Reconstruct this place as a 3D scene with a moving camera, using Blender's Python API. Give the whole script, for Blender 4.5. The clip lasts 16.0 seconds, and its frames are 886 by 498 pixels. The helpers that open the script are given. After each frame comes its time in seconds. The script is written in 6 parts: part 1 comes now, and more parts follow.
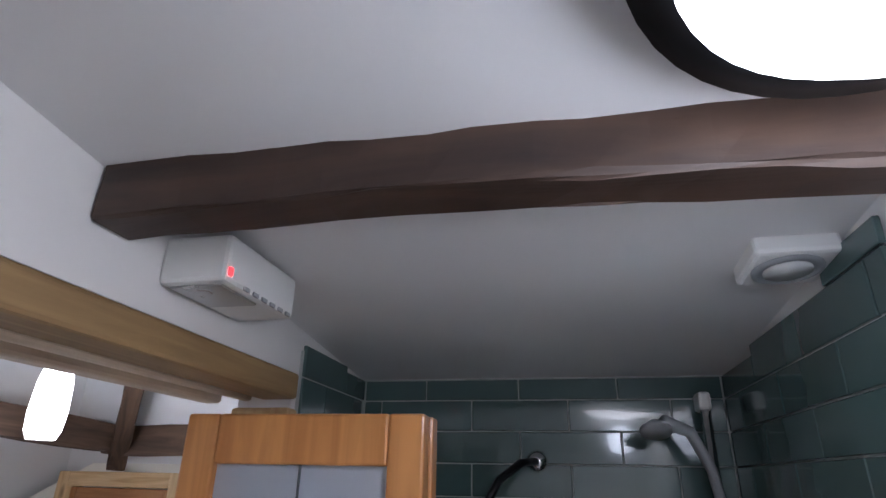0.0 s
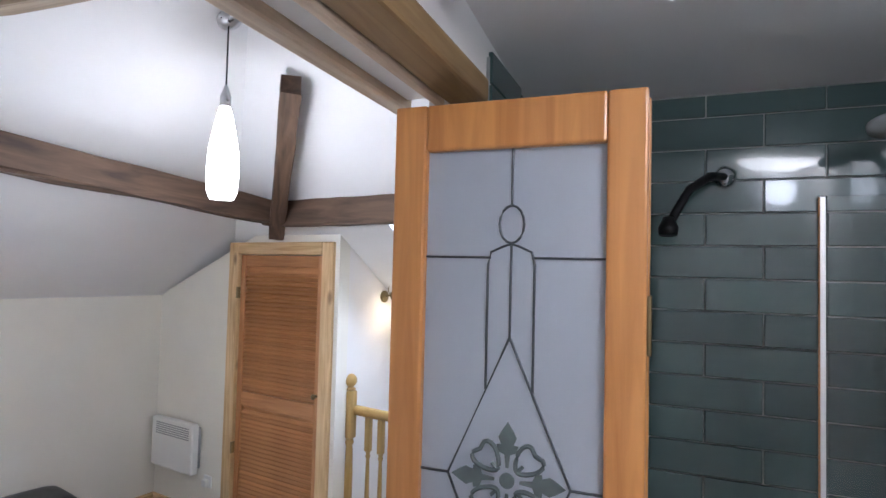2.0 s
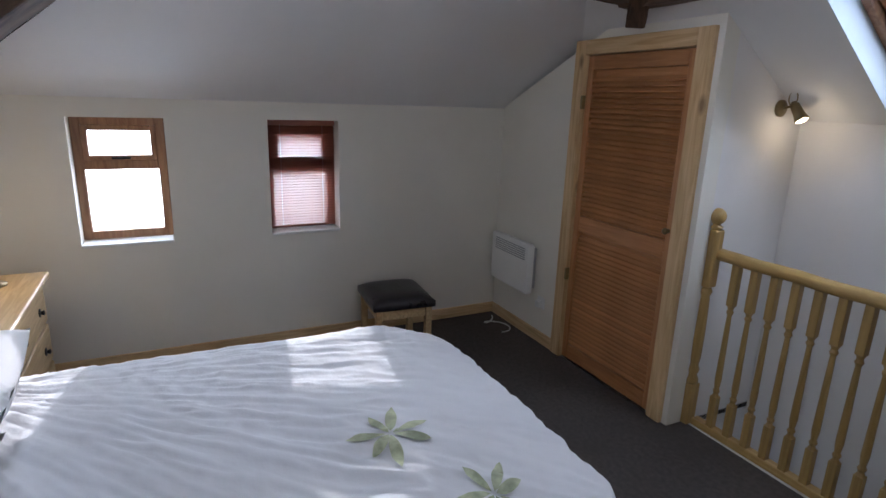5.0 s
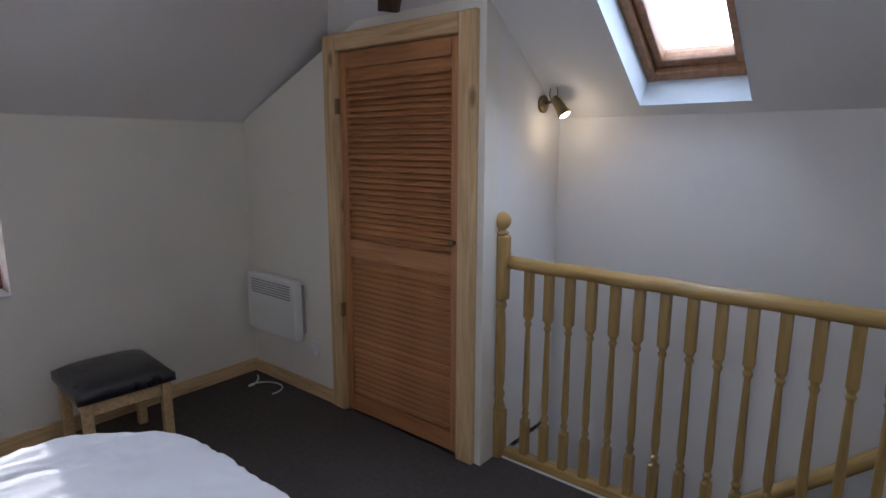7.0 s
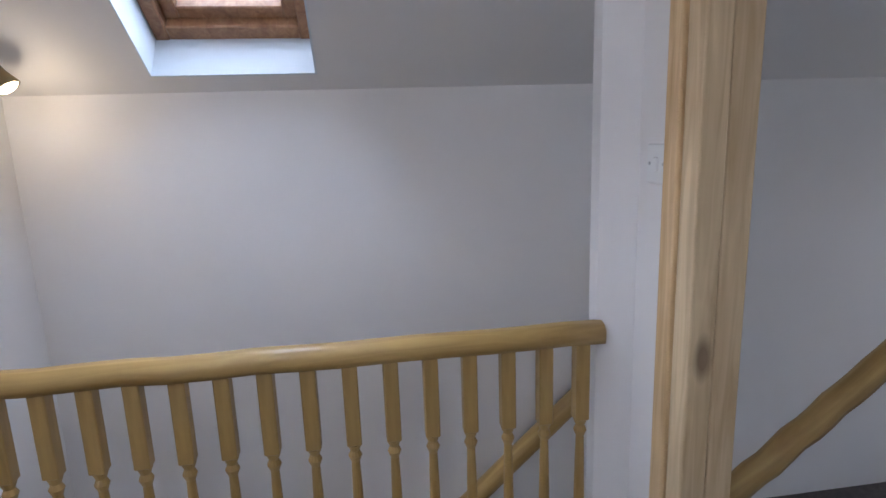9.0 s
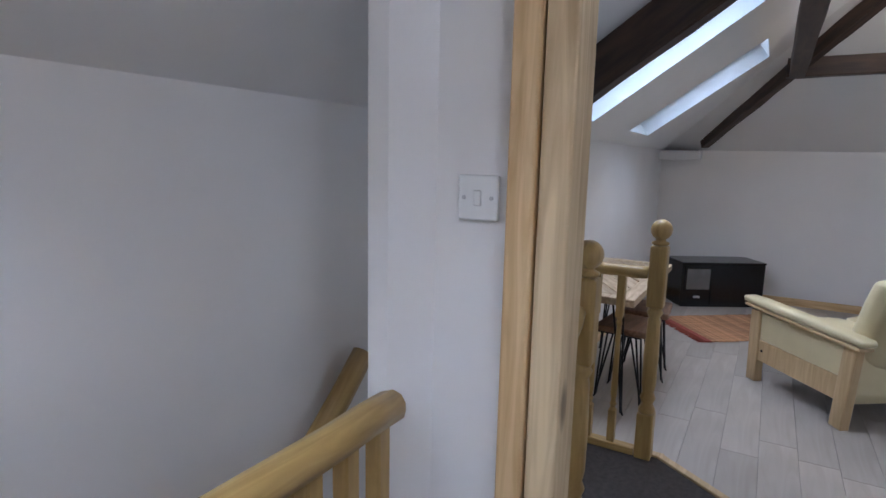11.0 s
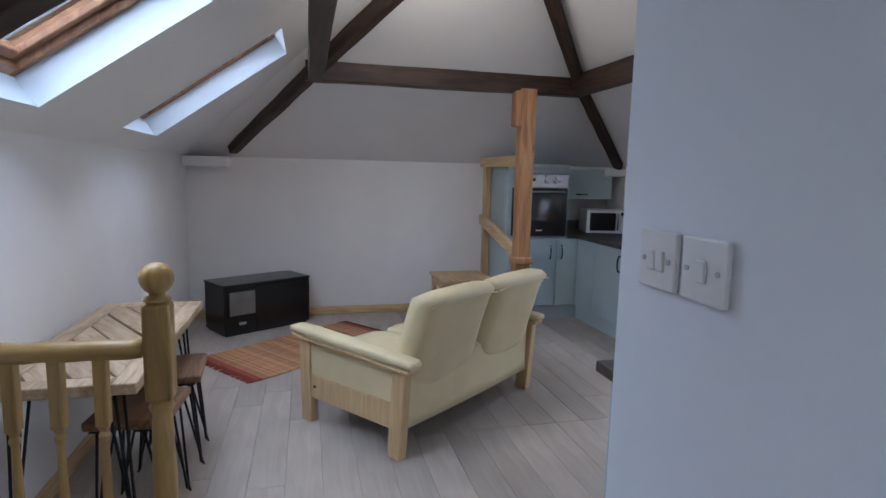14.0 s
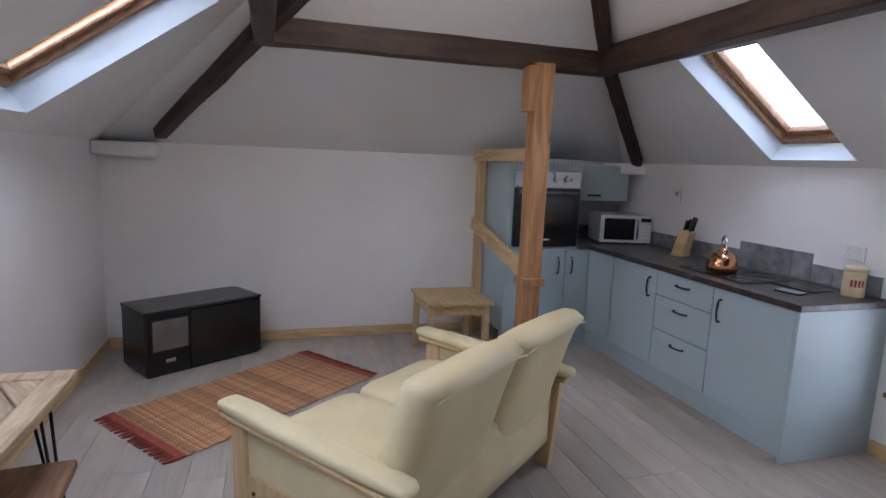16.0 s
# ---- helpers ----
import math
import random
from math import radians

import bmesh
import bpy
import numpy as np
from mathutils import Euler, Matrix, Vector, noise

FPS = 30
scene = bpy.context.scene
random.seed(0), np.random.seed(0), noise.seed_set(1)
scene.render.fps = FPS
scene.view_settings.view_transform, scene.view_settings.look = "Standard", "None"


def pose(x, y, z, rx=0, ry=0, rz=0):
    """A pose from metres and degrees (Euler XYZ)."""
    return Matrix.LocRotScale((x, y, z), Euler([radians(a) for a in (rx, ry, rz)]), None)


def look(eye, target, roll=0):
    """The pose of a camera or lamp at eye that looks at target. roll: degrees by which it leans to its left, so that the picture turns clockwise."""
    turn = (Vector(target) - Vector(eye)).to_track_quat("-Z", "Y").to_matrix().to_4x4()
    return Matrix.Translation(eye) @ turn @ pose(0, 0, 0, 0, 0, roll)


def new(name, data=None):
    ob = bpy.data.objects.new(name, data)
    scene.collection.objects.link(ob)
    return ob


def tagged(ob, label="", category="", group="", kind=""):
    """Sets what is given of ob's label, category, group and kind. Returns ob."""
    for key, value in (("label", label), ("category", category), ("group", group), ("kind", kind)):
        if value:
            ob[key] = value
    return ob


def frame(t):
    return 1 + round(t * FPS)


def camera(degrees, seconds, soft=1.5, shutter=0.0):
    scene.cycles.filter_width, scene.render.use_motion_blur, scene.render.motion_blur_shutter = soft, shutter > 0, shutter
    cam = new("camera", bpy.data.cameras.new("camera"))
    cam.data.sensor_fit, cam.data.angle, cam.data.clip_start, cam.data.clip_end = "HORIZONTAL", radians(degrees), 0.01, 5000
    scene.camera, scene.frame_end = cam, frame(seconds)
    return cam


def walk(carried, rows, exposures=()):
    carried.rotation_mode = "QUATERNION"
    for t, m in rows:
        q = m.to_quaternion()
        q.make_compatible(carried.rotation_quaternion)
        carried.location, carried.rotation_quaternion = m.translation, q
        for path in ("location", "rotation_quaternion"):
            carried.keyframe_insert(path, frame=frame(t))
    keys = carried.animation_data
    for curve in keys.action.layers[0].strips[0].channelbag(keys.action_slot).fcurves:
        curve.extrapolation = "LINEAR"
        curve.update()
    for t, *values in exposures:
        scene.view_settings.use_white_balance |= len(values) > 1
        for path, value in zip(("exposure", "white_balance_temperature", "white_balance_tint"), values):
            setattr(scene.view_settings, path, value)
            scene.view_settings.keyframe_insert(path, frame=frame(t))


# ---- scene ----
cam = camera(76.8, 16.0)
PATH = [
    (0.0, pose(0.461, 0.459, 2.055, 112.41, -1.09, 20.60)),
    (0.5, pose(0.403, 0.458, 2.029, 109.45, 0.04, 25.84)),
    (1.0, pose(0.363, 0.463, 1.994, 105.59, -0.13, 27.49)),
    (1.5, pose(0.325, 0.457, 1.961, 100.78, -0.22, 29.48)),
    (2.0, pose(0.294, 0.454, 1.892, 92.24, -1.44, 30.80)),
    (2.5, pose(0.279, 0.417, 1.825, 82.37, -1.86, 36.84)),
    (3.0, pose(0.238, 0.539, 1.772, 80.00, -4.67, 46.88)),
    (3.5, pose(0.160, 0.625, 1.748, 75.46, -2.90, 60.20)),
    (4.0, pose(0.077, 0.711, 1.740, 74.56, -2.07, 64.97)),
    (6.5, pose(-0.653, 1.067, 1.530, 81.35, 2.16, 54.59)),
    (7.0, pose(-0.703, 1.182, 1.496, 79.61, -0.17, 39.18)),
    (7.5, pose(-0.712, 1.318, 1.547, 78.09, -1.37, 20.23)),
    (8.0, pose(-0.759, 1.503, 1.528, 78.00, 1.35, 12.77)),
    (10.5, pose(-1.521, 2.670, 1.464, 80.97, -1.35, -49.05)),
    (11.0, pose(-1.411, 2.711, 1.483, 80.83, -1.28, -59.62)),
    (11.5, pose(-1.332, 2.692, 1.489, 81.76, -2.35, -76.06)),
    (12.0, pose(-1.335, 2.753, 1.487, 80.88, -0.59, -92.97)),
    (12.5, pose(-1.208, 2.774, 1.489, 81.20, 0.77, -97.34)),
    (13.0, pose(-0.933, 2.736, 1.496, 81.94, 0.42, -95.72)),
    (13.5, pose(-0.725, 2.721, 1.505, 80.41, -0.85, -98.74)),
    (14.0, pose(-0.419, 2.696, 1.502, 82.50, -1.31, -103.59)),
    (14.5, pose(-0.162, 2.698, 1.504, 79.94, -0.07, -104.11)),
    (15.0, pose(0.117, 2.634, 1.515, 80.89, -0.04, -99.53)),
    (15.5, pose(0.393, 2.588, 1.547, 80.05, -1.35, -101.43)),
    (16.0, pose(0.692, 2.576, 1.580, 81.12, -2.31, -106.70)),
]
EXPOSURES = [(0.0, 1.10, 5600, 17), (1.5, 1.85, 5600, 15), (2.5, 1.40, 5700, 15), (4.0, 0.45, 5700, 14), (6.5, 0.22, 5600, 17), (7.5, 0.60, 5700, 17), (8.0, 0.75, 5750, 18), (10.5, 0.95, 5600, 18), (11.5, 0.80, 5600, 16), (12.5, 0.75, 5600, 17), (13.5, 0.95, 5550, 17), (14.5, 0.95, 5650, 18), (15.0, 0.88, 5850, 21), (16.0, 1.0, 5850, 21)]
walk(cam, PATH, EXPOSURES)

# ---- light ----
SUN = Vector((1.0, -0.15, -0.195)).normalized()
world = bpy.data.worlds.new("world")
scene.world = world
world.use_nodes = True
wn = world.node_tree
sky = wn.nodes.new("ShaderNodeTexSky")
sky.sky_type, sky.sun_disc = "NISHITA", False
sky.sun_elevation, sky.sun_rotation = radians(11), radians(-81)
wn.nodes["Background"].inputs[1].default_value = 0.15
wn.links.new(sky.outputs[0], wn.nodes["Background"].inputs[0])
sun_data = bpy.data.lights.new("sun", "SUN")
sun_data.energy, sun_data.angle, sun_data.color = 5.0, radians(0.5), (1.0, 0.94, 0.85)
sun = new("sun", sun_data)
sun.matrix_world = Matrix.Translation((-8, 2, 6)) @ SUN.to_track_quat("-Z", "Y").to_matrix().to_4x4()


def area(name, place, target, w, h, power, colour):
    d = bpy.data.lights.new(name, "AREA")
    d.shape, d.size, d.size_y, d.energy, d.color = "RECTANGLE", w, h, power, colour
    o = new(name, d)
    o.matrix_world = look(place, target)
    return o


def bulb(name, place, power, colour, radius=0.03):
    d = bpy.data.lights.new(name, "POINT")
    d.energy, d.color, d.shadow_soft_size = power, colour, radius
    o = new(name, d)
    o.location = place
    return o


# ---- materials ----
def material(name, colour, rough=0.6, metal=0.0, vary=0.06, scale=6.0, bump=0.0, bscale=120.0, second=None, coat=0.0,
             stretch=(1, 1, 1), dark=None, darkscale=2.0, trans=0.0, emit=None, strength=0.0, island=0.0, obj=0.0, alpha=1.0):
    m = bpy.data.materials.new(name)
    m.use_nodes = True
    t = m.node_tree
    b = t.nodes["Principled BSDF"]
    co = t.nodes.new("ShaderNodeTexCoord")
    mp = t.nodes.new("ShaderNodeMapping")
    mp.inputs["Scale"].default_value = stretch
    t.links.new(co.outputs["Object"], mp.inputs[0])

    def nz(sc, detail=5.0):
        n = t.nodes.new("ShaderNodeTexNoise")
        n.inputs["Scale"].default_value, n.inputs["Detail"].default_value = sc, detail
        t.links.new(mp.outputs[0], n.inputs["Vector"])
        return n

    def mix(kind, fac, a, bb):
        n = t.nodes.new("ShaderNodeMix")
        n.data_type, n.blend_type = "RGBA", kind
        for k, v in ((0, fac), (6, a), (7, bb)):
            if hasattr(v, "is_output"):
                t.links.new(v, n.inputs[k])
            else:
                n.inputs[k].default_value = v if k == 0 else (*v, 1)
        return n.outputs[2]

    def ramp(out, lo, hi):
        n = t.nodes.new("ShaderNodeMapRange")
        n.inputs[1].default_value, n.inputs[2].default_value = lo, hi
        t.links.new(out, n.inputs[0])
        return n.outputs[0]

    c2 = second or tuple(max(0.0, v * (1 - 2.2 * vary)) for v in colour)
    c = mix("MIX", ramp(nz(scale).outputs[0], 0.35, 0.65), colour, c2)
    if dark:
        c = mix("MIX", ramp(nz(darkscale, 8.0).outputs[0], 0.52, 0.72), c, dark)
    for amount, node, sock in ((island, "ShaderNodeNewGeometry", "Random Per Island"), (obj, "ShaderNodeObjectInfo", "Random")):
        if amount:
            r = t.nodes.new(node)
            mr = t.nodes.new("ShaderNodeMapRange")
            mr.inputs[3].default_value, mr.inputs[4].default_value = 1 - amount, 1 + amount
            t.links.new(r.outputs[sock], mr.inputs[0])
            hsv = t.nodes.new("ShaderNodeHueSaturation")
            t.links.new(mr.outputs[0], hsv.inputs["Value"])
            t.links.new(c, hsv.inputs["Color"])
            c = hsv.outputs[0]
    t.links.new(c, b.inputs["Base Color"])
    rr = t.nodes.new("ShaderNodeMapRange")
    rr.inputs[3].default_value, rr.inputs[4].default_value = max(0.02, rough - 0.08), min(1, rough + 0.08)
    t.links.new(nz(scale * 3).outputs[0], rr.inputs[0])
    t.links.new(rr.outputs[0], b.inputs["Roughness"])
    b.inputs["Metallic"].default_value = metal
    b.inputs["Coat Weight"].default_value = coat
    b.inputs["Transmission Weight"].default_value = trans
    if emit:
        b.inputs["Emission Color"].default_value, b.inputs["Emission Strength"].default_value = (*emit, 1), strength
    if bump:
        bp = t.nodes.new("ShaderNodeBump")
        bp.inputs["Strength"].default_value, bp.inputs["Distance"].default_value = bump, 0.004
        t.links.new(nz(bscale, 6.0).outputs[0], bp.inputs["Height"])
        t.links.new(bp.outputs[0], b.inputs["Normal"])
    return m


def wood(name, light, dark, rough=0.5, grain=(2, 30, 30), knots=0.0, bump=0.12, coat=0.0, obj=0.0, island=0.0, gscale=2.2):
    """Timber with its grain along the local x axis (swap grain for another axis)."""
    m = bpy.data.materials.new(name)
    m.use_nodes = True
    t = m.node_tree
    b = t.nodes["Principled BSDF"]
    co = t.nodes.new("ShaderNodeTexCoord")
    mp = t.nodes.new("ShaderNodeMapping")
    mp.inputs["Scale"].default_value = grain
    t.links.new(co.outputs["Object"], mp.inputs[0])
    n = t.nodes.new("ShaderNodeTexNoise")
    n.inputs["Scale"].default_value, n.inputs["Detail"].default_value, n.inputs["Distortion"].default_value = gscale, 7, 0.9
    t.links.new(mp.outputs[0], n.inputs["Vector"])
    r = t.nodes.new("ShaderNodeValToRGB")
    r.color_ramp.elements[0].position, r.color_ramp.elements[0].color = 0.3, (*dark, 1)
    r.color_ramp.elements[1].position, r.color_ramp.elements[1].color = 0.68, (*light, 1)
    t.links.new(n.outputs[0], r.inputs[0])
    c = r.outputs[0]
    big = t.nodes.new("ShaderNodeTexNoise")
    big.inputs["Scale"].default_value = 1.7
    t.links.new(co.outputs["Object"], big.inputs["Vector"])
    hs = t.nodes.new("ShaderNodeHueSaturation")
    mr = t.nodes.new("ShaderNodeMapRange")
    mr.inputs[3].default_value, mr.inputs[4].default_value = 0.75, 1.25
    t.links.new(big.outputs[0], mr.inputs[0])
    t.links.new(mr.outputs[0], hs.inputs["Value"])
    t.links.new(c, hs.inputs["Color"])
    c = hs.outputs[0]
    for amount, node, sock in ((island, "ShaderNodeNewGeometry", "Random Per Island"), (obj, "ShaderNodeObjectInfo", "Random")):
        if amount:
            q = t.nodes.new(node)
            m2 = t.nodes.new("ShaderNodeMapRange")
            m2.inputs[3].default_value, m2.inputs[4].default_value = 1 - amount, 1 + amount
            t.links.new(q.outputs[sock], m2.inputs[0])
            h2 = t.nodes.new("ShaderNodeHueSaturation")
            t.links.new(m2.outputs[0], h2.inputs["Value"])
            t.links.new(c, h2.inputs["Color"])
            c = h2.outputs[0]
    if knots:
        v = t.nodes.new("ShaderNodeTexVoronoi")
        v.inputs["Scale"].default_value = 4.5
        mk = t.nodes.new("ShaderNodeMapping")
        mk.inputs["Scale"].default_value = tuple(0.45 if g == min(grain) else 1.1 for g in grain)
        t.links.new(co.outputs["Object"], mk.inputs[0])
        t.links.new(mk.outputs[0], v.inputs["Vector"])
        k = t.nodes.new("ShaderNodeMapRange")
        k.inputs[1].default_value, k.inputs[2].default_value, k.inputs[3].default_value, k.inputs[4].default_value = 0.05, 0.12, knots, 0.0
        t.links.new(v.outputs["Distance"], k.inputs[0])
        x = t.nodes.new("ShaderNodeMix")
        x.data_type = "RGBA"
        t.links.new(k.outputs[0], x.inputs[0])
        t.links.new(c, x.inputs[6])
        x.inputs[7].default_value = (dark[0] * 0.35, dark[1] * 0.3, dark[2] * 0.3, 1)
        c = x.outputs[2]
    t.links.new(c, b.inputs["Base Color"])
    b.inputs["Roughness"].default_value = rough
    b.inputs["Coat Weight"].default_value = coat
    bp = t.nodes.new("ShaderNodeBump")
    bp.inputs["Strength"].default_value, bp.inputs["Distance"].default_value = bump, 0.003
    t.links.new(n.outputs[0], bp.inputs["Height"])
    t.links.new(bp.outputs[0], b.inputs["Normal"])
    return m


def glass(name, rough=0.0, colour=(1, 1, 1)):
    m = bpy.data.materials.new(name)
    m.use_nodes = True
    b = m.node_tree.nodes["Principled BSDF"]
    b.inputs["Base Color"].default_value = (*colour, 1)
    b.inputs["Roughness"].default_value, b.inputs["Transmission Weight"].default_value, b.inputs["IOR"].default_value = rough, 1.0, 1.3
    return m


PLASTER = material("plaster", (0.80, 0.78, 0.76), 0.85, vary=0.02, scale=2.0, bump=0.25, bscale=18)
CREAM = material("cream_plaster", (0.80, 0.77, 0.69), 0.85, vary=0.02, scale=2.0, bump=0.25, bscale=18)
# white wall tinted blue: the cool light falling on it is put in the colour
BLUELIT = material("partition_paint_blue_lit", (0.80, 0.84, 0.88), 0.8, vary=0.02, scale=2.0, bump=0.15, bscale=30)
CEIL = material("ceiling_paint", (0.78, 0.77, 0.76), 0.9, vary=0.02, scale=1.5, bump=0.15, bscale=25)
CARPET = material("carpet", (0.085, 0.070, 0.062), 1.0, vary=0.14, scale=40, bump=0.9, bscale=420, dark=(0.058, 0.047, 0.042), darkscale=3)
BEAM = wood("dark_beam", (0.075, 0.042, 0.027), (0.018, 0.010, 0.008), 0.55, grain=(1.2, 9, 9), knots=0.8, bump=0.6)
BEAMY = wood("dark_beam_across", (0.075, 0.042, 0.027), (0.018, 0.010, 0.008), 0.55, grain=(9, 1.2, 9), knots=0.8, bump=0.6)
OLDBEAM = wood("aged_oak_beam", (0.135, 0.08, 0.048), (0.04, 0.022, 0.014), 0.7, grain=(1.2, 9, 9), knots=0.7, bump=0.7)
PALEBEAM = wood("pale_old_beam", (0.42, 0.33, 0.22), (0.2, 0.14, 0.09), 0.8, grain=(2, 9, 9), knots=0.6, bump=0.6)
PINE = wood("pine_trim", (0.72, 0.52, 0.28), (0.50, 0.31, 0.14), 0.5, grain=(18, 18, 1.2), knots=0.75)
PINEX = wood("pine_trim_long", (0.72, 0.52, 0.28), (0.50, 0.31, 0.14), 0.5, grain=(1.2, 18, 18), knots=0.75)
PINEY = wood("pine_trim_across", (0.72, 0.52, 0.28), (0.50, 0.31, 0.14), 0.5, grain=(18, 1.2, 18), knots=0.75)
RAWPINE = wood("bare_pine", (0.72, 0.56, 0.34), (0.50, 0.35, 0.19), 0.65, grain=(18, 18, 1.2), knots=0.8)
RAWPINEY = wood("bare_pine_across", (0.70, 0.57, 0.42), (0.48, 0.36, 0.25), 0.65, grain=(18, 1.2, 18), knots=0.8)
DOORWOOD = wood("orange_pine_slat", (0.50, 0.235, 0.09), (0.36, 0.15, 0.052), 0.45, grain=(1.5, 20, 20), obj=0.12)
DOORV = wood("orange_pine_stile", (0.50, 0.235, 0.09), (0.36, 0.15, 0.052), 0.45, grain=(20, 20, 1.2), knots=0.5)
GLAZWOOD = wood("varnished_pine", (0.66, 0.30, 0.09), (0.48, 0.19, 0.05), 0.35, grain=(18, 18, 1.2), knots=0.7, coat=0.3)
RAILWOOD = wood("yellow_turned_pine", (0.52, 0.345, 0.115), (0.33, 0.20, 0.06), 0.4, grain=(14, 14, 1.2), knots=0.6, coat=0.2)
RAILWOODX = wood("yellow_pine_rail", (0.52, 0.345, 0.115), (0.33, 0.20, 0.06), 0.4, grain=(1.2, 14, 14), knots=0.6, coat=0.2)
RAILWOODY = wood("yellow_pine_rail_across", (0.52, 0.345, 0.115), (0.33, 0.20, 0.06), 0.4, grain=(14, 1.2, 14), knots=0.6, coat=0.2)
# pine trim darkened: the shade on the bathroom door head is in this colour
SHADEPINE = wood("shaded_brown_pine", (0.36, 0.235, 0.105), (0.22, 0.13, 0.055), 0.55, grain=(18, 1.2, 18), knots=0.8)
OAK = wood("pale_oak", (0.60, 0.43, 0.22), (0.42, 0.28, 0.13), 0.5, grain=(2, 22, 22))
SOFAWOOD = wood("beech", (0.66, 0.47, 0.25), (0.54, 0.36, 0.18), 0.4, grain=(20, 20, 1.5))
POSTWOOD = wood("old_orange_post", (0.50, 0.26, 0.11), (0.24, 0.11, 0.045), 0.6, grain=(11, 11, 1.0), knots=0.9, bump=0.5)
SASH = wood("brown_window_frame", (0.36, 0.19, 0.09), (0.20, 0.09, 0.04), 0.45, grain=(18, 18, 2))
BLIND = wood("red_brown_blind", (0.33, 0.11, 0.06), (0.22, 0.06, 0.035), 0.45, grain=(18, 2, 18))
FLOORWOOD = wood("limed_floor_board", (0.47, 0.42, 0.365), (0.36, 0.305, 0.25), 0.42, grain=(0.8, 7, 7), knots=0.25, bump=0.1, obj=0.10, gscale=1.6)
JOINT = material("dusty_joint", (0.22, 0.20, 0.18), 0.9)
TABLEWOOD = wood("reclaimed_pallet_wood", (0.52, 0.40, 0.26), (0.30, 0.205, 0.12), 0.7, grain=(2, 16, 16), knots=0.6, obj=0.2)
SEATWOOD = wood("brown_live_edge", (0.28, 0.15, 0.08), (0.13, 0.065, 0.03), 0.5, grain=(2, 14, 14), knots=0.5)
LEATHER = material("cream_leather", (0.69, 0.58, 0.34), 0.42, vary=0.04, scale=5, bump=0.3, bscale=160)
BLACKLEATHER = material("black_leather", (0.02, 0.018, 0.022), 0.3, vary=0.1, scale=8, bump=0.3, bscale=140)
BLACK = material("black_gloss", (0.008, 0.008, 0.009), 0.22, vary=0.1, scale=6)
BLACKMETAL = material("black_steel", (0.015, 0.015, 0.016), 0.4, metal=0.6)
WHITEPL = material("white_plastic", (0.78, 0.78, 0.76), 0.35, vary=0.01)
GREYPL = material("grey_plastic", (0.35, 0.36, 0.37), 0.4)
CHROME = material("chrome", (0.75, 0.75, 0.76), 0.12, metal=1.0, vary=0.02)
BRASS = material("antique_brass", (0.28, 0.22, 0.12), 0.35, metal=1.0)
COPPER = material("polished_copper", (0.78, 0.42, 0.22), 0.15, metal=1.0, vary=0.04)
STEEL = material("brushed_steel", (0.55, 0.55, 0.55), 0.3, metal=1.0, vary=0.04)
CABINET = material("duck_egg_cabinet", (0.41, 0.495, 0.515), 0.4, vary=0.02, scale=2)
WORKTOP = material("dark_worktop", (0.055, 0.045, 0.042), 0.3, vary=0.25, scale=30, bump=0.1, dark=(0.10, 0.085, 0.075), darkscale=14)
TILE = material("teal_tile", (0.080, 0.128, 0.122), 0.12, vary=0.10, scale=3, coat=0.4, obj=0.12)
GROUT = material("grout", (0.42, 0.44, 0.42), 0.9)
SHEET = material("white_duvet", (0.82, 0.82, 0.84), 0.9, vary=0.02, scale=3, bump=0.35, bscale=40)
LEAFPRINT = material("green_leaf_print", (0.62, 0.66, 0.44), 0.9, vary=0.22, scale=25)
LEAFDARK = material("dark_leaf_print", (0.26, 0.36, 0.20), 0.9, vary=0.2, scale=25)
RUG = material("orange_woven_rug", (0.56, 0.29, 0.14), 1.0, vary=0.2, scale=60, bump=0.8, bscale=200, obj=0.28)
RUGRED = material("rust_fringe", (0.32, 0.065, 0.04), 1.0, vary=0.2, scale=60, bump=0.6, bscale=200, island=0.2)
FROST = material("frosted_glass", (0.62, 0.66, 0.74), 0.35, vary=0.02, scale=3, trans=0.35)
LEAD = material("lead_came", (0.09, 0.10, 0.11), 0.45, metal=0.6)
CLEARETCH = material("clear_glass_motif", (0.15, 0.18, 0.18), 0.2, vary=0.15, scale=20)
GLASS = glass("window_glass")
SCREEN = glass("shower_glass")
BLUETRIM = material("pale_blue_reveal", (0.70, 0.76, 0.80), 0.6, vary=0.02)
GLOWLAMP = material("lit_opal_glass", (0.9, 0.9, 0.88), 0.3, emit=(1.0, 0.97, 0.92), strength=6.0)
GLOWWARM = material("lit_warm_bulb", (0.9, 0.8, 0.6), 0.3, emit=(1.0, 0.75, 0.42), strength=9.0)
MIRROR = material("mirror_window", (0.06, 0.06, 0.06), 0.08, metal=0.8)
STOVEGLASS = material("grey_stove_glass", (0.15, 0.14, 0.13), 0.12, vary=0.15, scale=4, coat=0.5)
REDLED = material("red_light", (0.6, 0.02, 0.02), 0.4, emit=(1, 0.03, 0.03), strength=1.5)
CREAMTIN = material("cream_tin", (0.68, 0.58, 0.36), 0.4)
REDTIN = material("red_stripe", (0.35, 0.04, 0.05), 0.5)
SLATE = material("slate_tile", (0.27, 0.28, 0.29), 0.5, vary=0.2, scale=12, obj=0.15)
OUTSIDE = material("bright_haze", (0.8, 0.85, 0.9), 1.0, emit=(0.86, 0.93, 1.0), strength=2.2)


